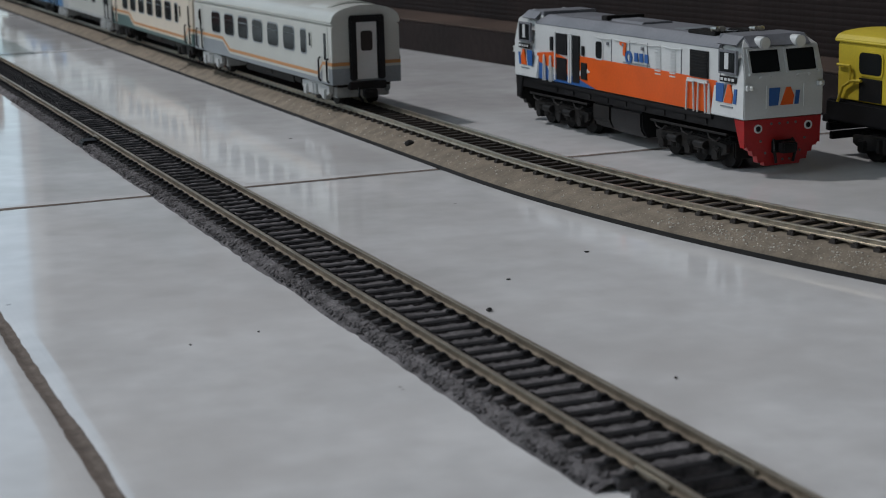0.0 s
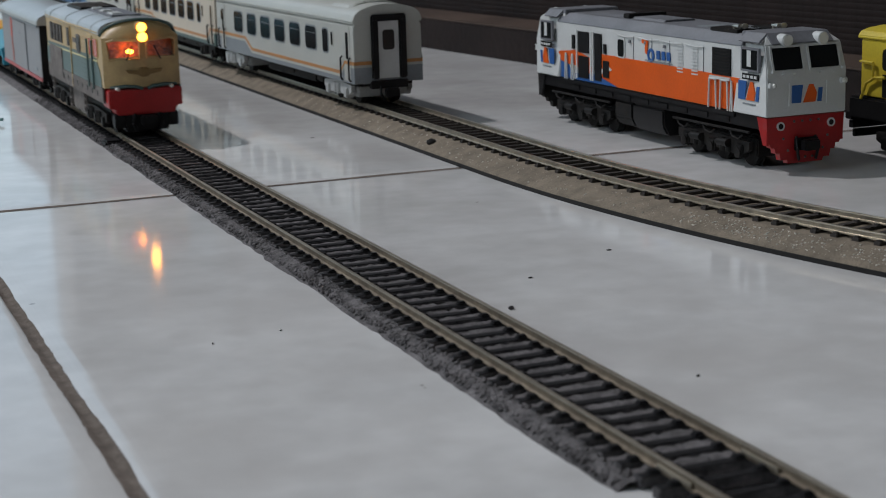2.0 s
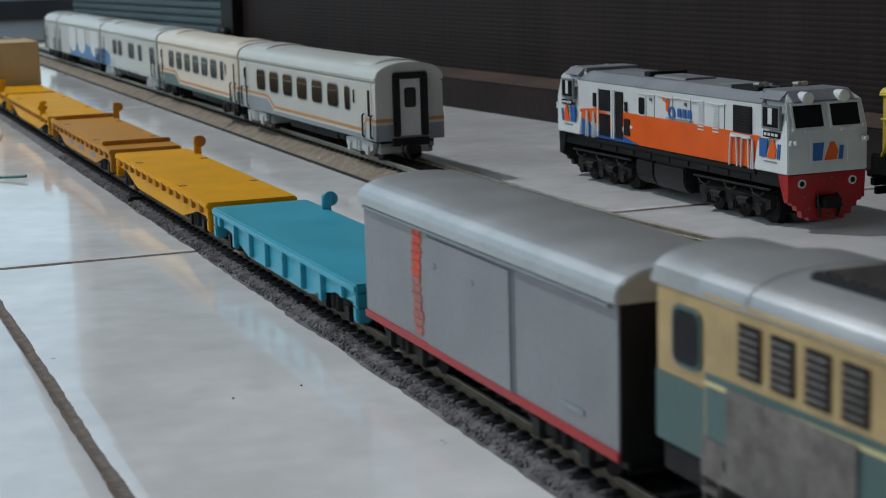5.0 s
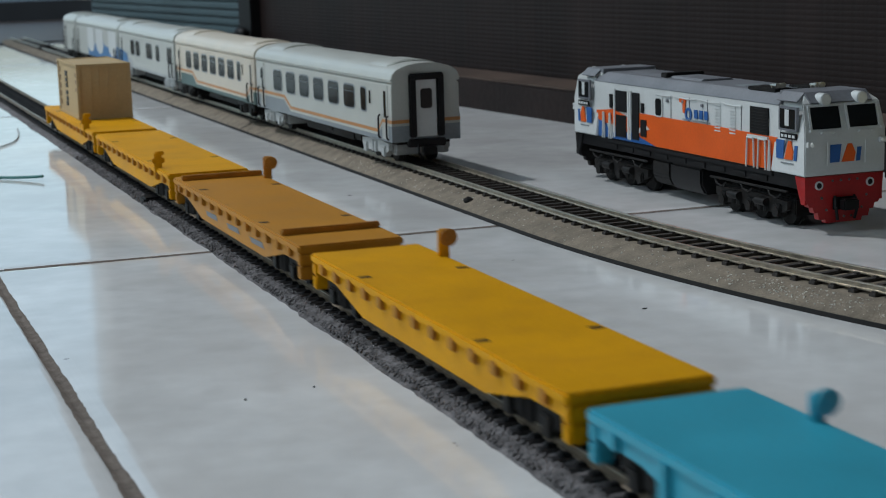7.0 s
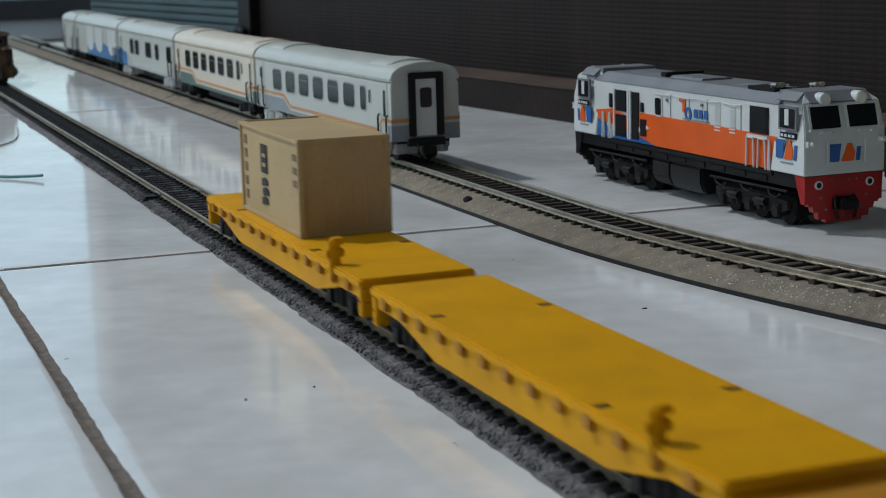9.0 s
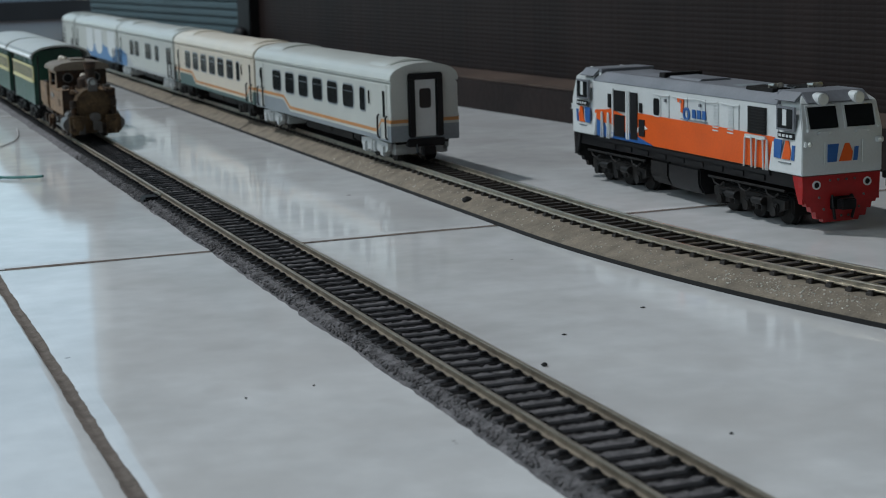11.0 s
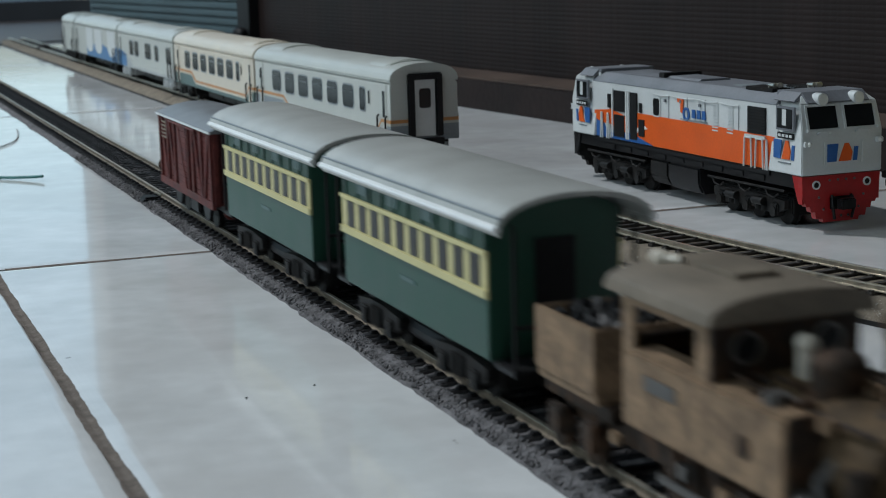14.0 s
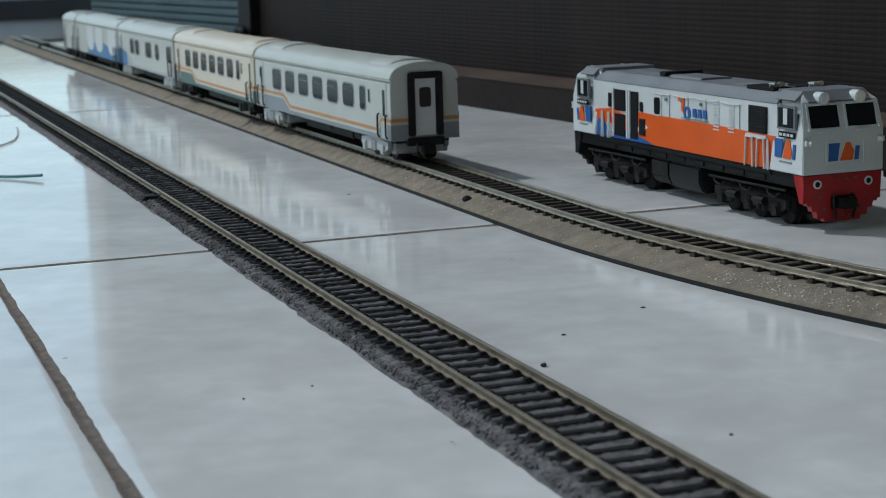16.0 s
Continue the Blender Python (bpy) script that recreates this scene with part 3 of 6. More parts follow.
def coupler(parent, y, z, d, half=0, material=None):
    g = nb()
    box(g, -2.2, 2.2, min(y, y + d), max(y, y + d), z - 1.4, z + 1.4, 0.4)
    box(g, -3.2, 3.2, y + d - 1.8, y + d + 1.8, z - 2, z + 2, 0.5)
    part("coupler", g, material or M_BLACK, parent)


# ---- parked diesel locomotive, white and orange ----
def parked_loco():
    lo = thing("locomotive", pose(0.1977, 0.5051, 0, 0, 0, 0.64), "white and orange model diesel locomotive parked on the tiles", "model locomotive")
    H, L = 17.0, 186.0
    g = nb()
    box(g, -15.6, 15.6, 3, L - 3, 15.5, 20.6, 0.4)
    box(g, -16.4, 16.4, 22, L - 20, 18.6, 20.4, 0.3)
    for i in range(9):
        box(g, -16.0, -15.2, 26 + i * 15, 34 + i * 15, 16.2, 18.4, 0.2)
    part("underframe", g, M_BLACK, lo, "black running frame")
    # hood
    g = nb()
    prism(g, [(-15.3, 20.6), (-15.3, 45.0), (15.3, 45.0), (15.3, 20.6)], 18, L - 17, bev=0.3)
    hood = part("hood", g, M_WHITE, lo, "white engine hood with orange lower half")
    g = nb()
    prism(g, [(-15.6, 44.6), (-15.3, 45.6), (-11.5, 48.8), (11.5, 48.8), (15.3, 45.6), (15.6, 44.6)], 19, L - 18, bev=0.3)
    roof = part("roof", g, M_ROOFGREY, lo, "grey chamfered roof")
    for y0, y1, z in ((34, 52, 49.3), (56, 64, 49.0), (88, 118, 49.6), (120, 150, 49.2)):
        g = nb()
        prism(g, [(-8, 48.4), (-6.5, z), (6.5, z), (8, 48.4)], y0, y1, bev=0.2)
        part("roof_hatch", g, M_ROOFGREY if y0 > 60 else M_GREY, roof)
    for y in (38, 48, 98, 110):
        g = nb()
        ring(g, (0, 0, 0), 5.2, 1.0, "y", 20)
        for v in g.verts:
            v.co = Vector((v.co.x, y + v.co.z, 49.45 + v.co.y * 0.15))
        part("fan_grille", g, M_ROOFGREY, roof)
    for x, y in ((-8.4, 31), (4.0, 24)):
        g = nb()
        for dx, ln in ((-1.4, 4.6), (0.0, 6.0), (1.4, 4.0)):
            rod(g, (x + dx, y + ln / 2, 51.0), (x + dx, y - ln / 2, 51.0), 0.45, 8, 1.0)
        box(g, x - 2.2, x + 2.2, y + 0.4, y + 1.4, 48.6, 50.9, 0.2)
        part("horn", g, M_HORN, roof, "bright metal horn cluster")
    for x0, x1, y0, y1, z in ((-12, -4, 27, 46, 50.0), (2, 10, 27, 40, 50.0), (-9, 9, 114, 119, 50.8)):
        g = nb()
        box(g, x0, x1, y0, y1, 48.5, z, 0.3)
        part("roof_vent", g, M_DARKMETAL, roof, "dark roof vent")
    XS = -15.3
    # livery
    part("orange_panel", side_panel(XS - 0.1, [(20, 20.8), (122, 20.8), (130, 27), (127, 30), (131, 33.6), (60, 33.4), (20, 33.0)]), M_ORANGE, hood, "orange lower side")
    part("blue_flash", side_panel(XS - 0.22, [(112, 20.8), (150, 20.8), (150, 23.5), (131, 24.5)]), M_BLUE, hood, "blue flash")
    part("orange_flash", side_panel(XS - 0.2, [(134, 24), (151, 27), (166, 27), (166, 32), (150, 33.5), (136, 31)]), M_ORANGE, hood)
    part("blue_block", side_panel(XS - 0.26, [(152, 20.8), (167, 20.8), (167, 28.5), (157, 27)]), M_BLUE, hood)
    part("white_stroke", side_panel(XS - 0.3, [(117, 27.5), (127, 25), (128.5, 26), (121, 29.5)]), M_WHITE, hood)
    for y0, y1, z0, z1 in ((137.5, 147, 33, 42), (137.5, 147, 22, 31.5), (126, 132, 22, 42), (119.5, 124.5, 24, 31), (150.5, 153, 34, 40), (122, 124, 34, 38)):
        part("grille", side_panel(XS - 0.42, rect(y0, y1, z0, z1), 0.5), M_BLACK, hood, "black intake grille")
    for y0, y1 in ((135, 136.2), (133.2, 134.2), (148, 149)):
        part("door_post", side_panel(XS - 0.4, rect(y0, y1, 21.5, 42.5), 0.6), M_WHITE, hood)
    window(hood, XS - 0.1, 106.5, 111.5, 34, 41, M_WHITE)
    g = side_panel(XS - 0.35, rect(25.8, 38.2, 33.2, 43.2), 0.5)
    inlet = part("intake", g, M_BLACK, hood, "black louvred intake")
    for k in range(8):
        part("louvre", side_panel(XS - 0.6, rect(26.3, 37.7, 33.9 + k * 1.15, 34.4 + k * 1.15), 0.4), M_DARKMETAL, inlet)
    part("intake_sill", side_panel(XS - 0.6, rect(25.5, 39.5, 31.5, 32.6), 1.0), M_WHITE, hood)
    for yc in (51, 62):
        for k in range(9):
            part("louvre", side_panel(XS - 0.3, rect(yc - 2.2, yc + 2.2, 31.5 + k * 1.25, 32.0 + k * 1.25), 0.2), M_WHITE, hood)
    for yc in (70, 84, 99, 45):
        part("door_line", side_panel(XS - 0.08, rect(yc - 0.15, yc + 0.15, 21, 43), 0.3), M_ROOFGREY, hood)
    for y0, y1 in ((44, 58), (60, 76), (78, 96), (98, 112)):
        g = nb()
        pipe(g, [(XS - 0.5, y0, 42.8), (XS - 0.5, (y0 + y1) / 2, 42.3), (XS - 0.5, y1, 42.8)], 0.22, 6)
        part("grab_rail", g, M_WHITE, hood)
    for y0, z in ((88, 40.5), (101, 40), (73, 40)):
        part("latch", side_panel(XS - 0.4, rect(y0, y0 + 1.4, z, z + 1.2), 0.6), M_ROOFGREY, hood)
    # emblem on the hood side: plain coloured shapes
    g = ring(nb(), (XS - 0.45, 84.5, 36.4), 2.7, 1.1, "x", 16, 0.4)
    part("emblem_ring", g, M_BLUE, hood)
    part("emblem_orange", side_panel(XS - 0.38, [(91.5, 42.4), (86.5, 42.4), (87.2, 36.5), (88.9, 37.0), (88.8, 40.6), (91.5, 40.9)]), M_ORANGE, hood)
    for k in range(3):
        part("emblem_bar", side_panel(XS - 0.35, [(79.8 - 4.0 * k, 35.2), (77.0 - 4.0 * k, 35.2), (77.4 - 4.0 * k, 38.6), (79.8 - 4.0 * k, 38.6)]), M_BLUE, hood)
    part("caption_bar", side_panel(XS - 0.3, rect(68, 89, 34.0, 34.35)), M_GREY, hood)

    # cabs, the second one turned round
    def cab(y0, d, front):
        g = nb()
        yz = [(0, 20.7), (0, 36.4), (2.8, 46.2), (7.0, 49.6), (22.0, 49.6), (22.0, 20.7)]
        prism(g, [(y0 + d * a, b) for a, b in yz], -H, H, "x", bev=0.35)
        for v in g.verts:
            if v.co.z > 36:
                v.co.x *= 1 - 0.055 * (v.co.z - 36) / 12
            if v.co.z > 47.5:
                v.co.x *= 0.82
        c = part("cab", g, M_WHITE, lo, "white driver's cab")
        g = nb()
        yr = [(2.4, 46.4), (6.8, 50.1), (22.3, 50.1), (22.3, 48.0), (7.6, 47.8), (3.6, 46.0)]
        prism(g, [(y0 + d * a, b) for a, b in yr], -13.2, 13.2, "x", bev=0.25)
        part("cab_roof", g, M_ROOFGREY, c, "grey sloping cab roof")
        for s in (-1, 1):
            g = prism(nb(), [(s * 13.0, 50.0), (s * 16.3, 47.0), (s * 15.7, 46.6), (s * 12.4, 49.3)], y0 + d * 6.6, y0 + d * 19.6)
            part("roof_edge", g, M_ROOFGREY, c)
        # windscreens on the sloping front
        for s in (-1, 1):
            g = nb()
            xs = (s * 1.7, s * 13.9)
            a0, a1 = min(xs), max(xs)
            f = 0.286
            box(g, a0, a1, -0.5, 0.3, 0, 7.9, 0.3)
            for v in g.verts:
                v.co = Vector((v.co.x, y0 + d * (0.35 + f * (v.co.z + 0.9) + v.co.y - 0.25), 37.4 + v.co.z))
            w = part("windscreen", g, M_GLASS, c, "dark windscreen")
            g = nb()
            for zz in (-0.5, 8.0):
                box(g, a0 - 0.6, a1 + 0.6, -0.7, 0.2, zz - 0.3, zz + 0.4)
            for xx in (a0 - 0.4, a1 + 0.4):
                box(g, xx - 0.4, xx + 0.4, -0.7, 0.2, -0.5, 8.1)
            for v in g.verts:
                v.co = Vector((v.co.x, y0 + d * (0.2 + f * (v.co.z + 0.9) + v.co.y), 37.4 + v.co.z))
            part("frame", g, M_WHITE, w)
            g = nb()
            box(g, s * 8 - 2.8, s * 8 + 2.8, y0 - d * 1.5, y0 - d * 0.9, 36.0, 36.6, 0.2)
            for e in (-2.6, 2.6):
                rod(g, (s * 8 + e, y0, 35.6), (s * 8 + e, y0 - d * 1.2, 36.3), 0.35, 6)
            part("grab_handle", g, M_WHITE, c)
            g = nb()
            rod(g, (s * 7.6, y0 + d * 1.2, 47.6), (s * 7.6, y0 + d * 5.5, 47.6), 2.3, 18)
            h = part("headlight", g, M_WHITE, c, "round white headlight")
            g = nb()
            rod(g, (s * 7.6, y0 + d * 0.9, 47.6), (s * 7.6, y0 + d * 1.3, 47.6), 1.9, 18)
            part("lens", g, M_PALEGLASS, h)
            g = nb()
            box(g, s * 15.2 - 1.4, s * 15.2 + 1.4, y0 - d * 1.6, y0, 31.2, 33.2, 0.3)
            ml = part("marker_light", g, M_WHITE, c)
            g = nb()
            ball(g, (s * 14.9, y0 - d * 1.6, 32.2), 0.9)
            part("lens", g, M_PALEGLASS, ml)
            g = nb()
            box(g, s * 14.8 - 0.5, s * 14.8 + 0.5, y0 - d * 1.0, y0 + d * 0.5, 36.4, 37.4, 0.2)
            part("hinge", g, M_WHITE, c)
        # emblem on the front: plain shapes in its colours
        z0 = 25.2
        part("emblem_bar", face_panel(y0 - d * 0.1, [(-6.4, z0), (-2.6, z0), (-1.8, z0 + 6.4), (-6.4, z0 + 6.4)]), M_BLUE, c)
        part("emblem_orange", face_panel(y0 - d * 0.14, [(-1.6, z0), (3.6, z0), (4.2, z0 + 3.2), (2.6, z0 + 6.4), (0.9, z0 + 6.4)]), M_ORANGE, c)
        part("emblem_bar", face_panel(y0 - d * 0.1, [(4.5, z0), (6.2, z0), (6.7, z0 + 5.0), (5.0, z0 + 5.0)]), M_BLUE, c)
        g = nb()
        for a, b in (((-8, z0 - 0.8), (-8, z0 + 7.4)), ((8, z0 - 0.8), (8, z0 + 7.4))):
            pipe(g, [(a[0], y0 - d * 0.8, a[1]), (b[0], y0 - d * 0.8, b[1])], 0.25, 6)
        part("grab_rail", g, M_WHITE, c)
        # side windows, number bar and side emblem
        for s in (-1, 1):
            xw = s * (H - 0.5)
            a, b = sorted((y0 + d * 6.0, y0 + d * 15.5))
            g = side_panel(s * (H - 0.2), rect(a - 1.0, b + 1.0, 36.4, 45.0), 1.0)
            f = part("window", g, M_ROOFGREY, c, "side window with a grey frame")
            part("pane", side_panel(s * (H + 0.15), rect(a, b, 37.2, 44.2), 0.6), M_GLASS, f)
            part("blind", side_panel(s * (H + 0.35), rect(a + 3.6, a + 6.2, 38.2, 44.0), 0.4), M_WHITE, f, "white sun blind")
            a, b = sorted((y0 + d * 5.0, y0 + d * 15.5))
            pl = part("number_plate", side_panel(s * (H + 0.1), rect(a, b, 33.4, 35.6), 0.4), M_BLACK, c, "black number plate")
            for k in range(4):
                part("bar", side_panel(s * (H + 0.32), rect(a + 1 + 2.4 * k, a + 2.6 + 2.4 * k, 34.0, 35.0), 0.2), M_WHITE, pl)
            q = y0 + d * 18.0
            e = -d
            part("emblem_bar", side_panel(s * (H + 0.1), [(q, 26), (q + e * 4.4, 26), (q + e * 5.2, 32.8), (q, 32.8)]), M_BLUE, c)
            part("emblem_orange", side_panel(s * (H + 0.14), [(q + e * 5.2, 26), (q + e * 10.4, 26), (q + e * 11.0, 29.2), (q + e * 9.4, 32.8), (q + e * 7.8, 32.8)]), M_ORANGE, c)
            part("emblem_bar", side_panel(s * (H + 0.1), [(q + e * 11.3, 26), (q + e * 13.0, 26), (q + e * 13.6, 31.4), (q + e * 11.9, 31.4)]), M_BLUE, c)
            part("caption_bar", side_panel(s * (H + 0.1), rect(*sorted((q + e * 3, q + e * 11)), 24.4, 24.9)), M_GREY, c)
        return c

    cab(0.0, 1, True)
    cab(L, -1, False)
    # red pilots
    for y0, d in ((0.0, 1), (L, -1)):
        g = nb()
        pr = [(-16.6, 20.4), (16.6, 20.4), (16.2, 12.5), (14.6, 9.5), (13.2, 9.5), (12.6, 7.4), (11.0, 7.4), (10.4, 4.8), (7.8, 4.8), (7.4, 3.4), (-7.4, 3.4), (-7.8, 4.8),
              (-10.4, 4.8), (-11.0, 7.4), (-12.6, 7.4), (-13.2, 9.5), (-14.6, 9.5), (-16.2, 12.5)]
        a, b = sorted((y0 + d * 0.4, y0 + d * 3.2))
        prism(g, pr, a, b)
        p = part("pilot", g, M_RED if d > 0 else M_DARKMETAL, lo, "stepped pilot plate")
        for s in (-1, 1):
            g = prism(nb(), [(y0 + d * 0.6, 20.4), (y0 + d * 7, 20.4), (y0 + d * 5, 15), (y0 + d * 3, 10.5), (y0 + d * 0.6, 10.5)], s * 15.4, s * 16.4, "x")
            part("side_step", g, M_RED if d > 0 else M_BLACK, p)
        g = nb()
        box(g, -5, 5, *sorted((y0 - d * 0.6, y0 + d * 0.4)), 8.0, 12.6, 0.3)
        part("drawgear_box", g, M_BLACK, p)
        coupler(p, y0, 10.2, -d * 3.0)
        for s in (-1, 1):
            g = ring(nb(), (s * 10.8, y0 - d * 0.2, 17.2), 1.6, 0.5, "y", 18, 0.8 * d)
            part("lamp_ring", g, M_WHITE, p, "white lamp ring")
            g = nb()
            rod(g, (s * 10.8, y0 - d * 0.1, 17.2), (s * 10.8, y0 + d * 0.6, 17.2), 1.0, 12)
            part("lamp", g, M_BLACK, p)
        g = nb()
        for x, z in ((-5, 18.6), (-1.5, 18.6), (2, 18.6), (5.5, 18.6), (-9.5, 12.6), (9.5, 12.6), (-7.5, 8.2), (7.5, 8.2), (-3, 5.4), (0, 5.4), (3, 5.4), (-3, 6.6)):
            ball(g, (x, y0 + d * 0.3, z), 0.5)
        part("bolt", g, M_LEADEN, p)
        g = nb()
        for s in (-1, 1):
            pipe(g, [(s * 4, y0 + d * 0.2, 13), (s * 4.6, y0 - d * 1.4, 9), (s * 3.6, y0 - d * 1.0, 4.5)], 0.55, 6)
        part("hose", g, M_BLACK, p)
    bogie(lo, 40, 0.2, 3, 19, M_DARKMETAL, 13.4, 5.6)
    bogie(lo, L - 40, 0.2, 3, 19, M_DARKMETAL, 13.4, 5.6)
    for yc in (40, L - 40):
        for k in (-1, 1):
            g = nb()
            rod(g, (-15.6, yc + k * 9.5 - 3.4, 8.2), (-15.6, yc + k * 9.5 + 3.4, 8.2), 1.5, 12)
            rod(g, (-15.6, yc + k * 9.5 + 3.4, 8.2), (-15.6, yc + k * 9.5 + 5.4, 8.2), 0.6, 8)
            part("brake_cylinder", g, M_DARKMETAL, lo, "worn brake cylinder")
        for k in (-2, 0, 2):
            g = nb()
            rod(g, (-15.8, yc + k * 9.5, 5.4), (-15.0, yc + k * 9.5, 5.4), 2.0, 14)
            part("axle_box", g, M_DARKMETAL, lo)
            g = nb()
            pipe(g, [(-15.7, yc + k * 9.5 - 4, 12.6), (-15.9, yc + k * 9.5 - 1, 10.6), (-15.9, yc + k * 9.5 + 3, 11.4), (-15.6, yc + k * 9.5 + 5, 13.6)], 0.4, 6)
            part("air_pipe", g, M_DARKMETAL, lo)
        g = nb()
        pipe(g, [(-15.6, yc - 27, 13.8), (-15.6, yc + 27, 13.4)], 0.5, 6)
        part("truck_pipe", g, M_DARKMETAL, lo)
    g = nb()
    prism(g, [(-15.4, 15.4), (-15.4, 8.5), (-13, 4.6), (13, 4.6), (15.4, 8.5), (15.4, 15.4)], 75, 100, bev=0.8)
    part("fuel_tank", g, M_BLACK, lo)
    g = nb()
    prism(g, [(-15.0, 15.4), (-15.0, 8.5), (-12.6, 5.0), (12.6, 5.0), (15.0, 8.5), (15.0, 15.4)], 101, 116, bev=0.8)
    part("air_tank", g, M_DARKMETAL, lo)
    # white handrails by the cabs
    for a, b in ((23.5, 24.8), (26.5, 32.0), (34.5, 40.0), (L - 29, L - 27), (L - 35, L - 33)):
        g = nb()
        pipe(g, [(-16.3, a, 20.4), (-16.3, a + 0.6, 31.5), (-16.3, b - 0.6, 31.5), (-16.3, b, 20.4)], 0.38, 8)
        part("handrail", g, M_WHITE, lo, "white handrail")


parked_loco()


# ---- parked yellow shunter ----
def parked_shunter():
    sh = thing("shunter", pose(0.252, 0.385, 0, 0, 0, 0.5), "yellow and black model shunting locomotive parked beside the white one", "model locomotive")
    g = nb()
    prism(g, arch(15.5, 23, 44, 47.5, 6), 62, 140, bev=0.4)
    cabb = part("cab", g, M_SHUNTYELLOW, sh, "yellow cab")
    g = nb()
    prism(g, arch(16.2, 44.5, 45.5, 49, 8), 60, 141.5, bev=0.3)
    part("roof", g, M_SHUNTYELLOW, sh, "yellow cab roof")
    for k in range(4):
        y0 = 64 + k * 16.5
        window(cabb, -15.6, y0, y0 + 13, 33.5, 41.5, M_SHUNTYELLOW)
        part("door_panel", side_panel(-15.7, rect(y0, y0 + 13, 23.5, 32), 0.4), M_BLACK, cabb, "black lower panel")
    g = nb()
    pipe(g, [(-16.8, 138, 22), (-16.8, 135, 28), (-16.8, 130, 30.5), (-16.8, 124, 31)], 0.55, 8)
    part("handrail", g, M_SHUNTYELLOW, sh)
    g = nb()
    pipe(g, [(-16.6, 139, 36), (-16.8, 131, 36), (-16.8, 131, 30.5)], 0.5, 8)
    part("handrail", g, M_SHUNTYELLOW, sh)
    g = nb()
    box(g, -15.5, 15.5, -2, 62, 22, 38, 1.5)
    part("hood", g, M_BLACK, sh, "black engine hood")
    g = nb()
    box(g, -16.5, 16.5, -4, 146, 14, 22.5, 0.8)
    for k in range(3):
        box(g, -15 + k, 15 - k, 146, 150 - k, 13 - 3.4 * k, 16 - 3.4 * k, 0.3)
    part("underframe", g, M_BLACK, sh, "black frame")
    bogie(sh, 30, 0.2, 2, 24, M_DARKMETAL, 14.4, 6.0)
    bogie(sh, 112, 0.2, 2, 24, M_DARKMETAL, 14.4, 6.0)


parked_shunter()


# ---- passenger coaches on the curving track ----
def wave(y0, y1, z0, z1):
    """A panel from z0 up to a wavy top edge about z1."""
    n = 24
    top = [(y1 + (y0 - y1) * k / n, z1 + 1.6 * math.sin((y1 + (y0 - y1) * k / n) / 11.0)) for k in range(n + 1)]
    return [(y0, z0), (y1, z0)] + top


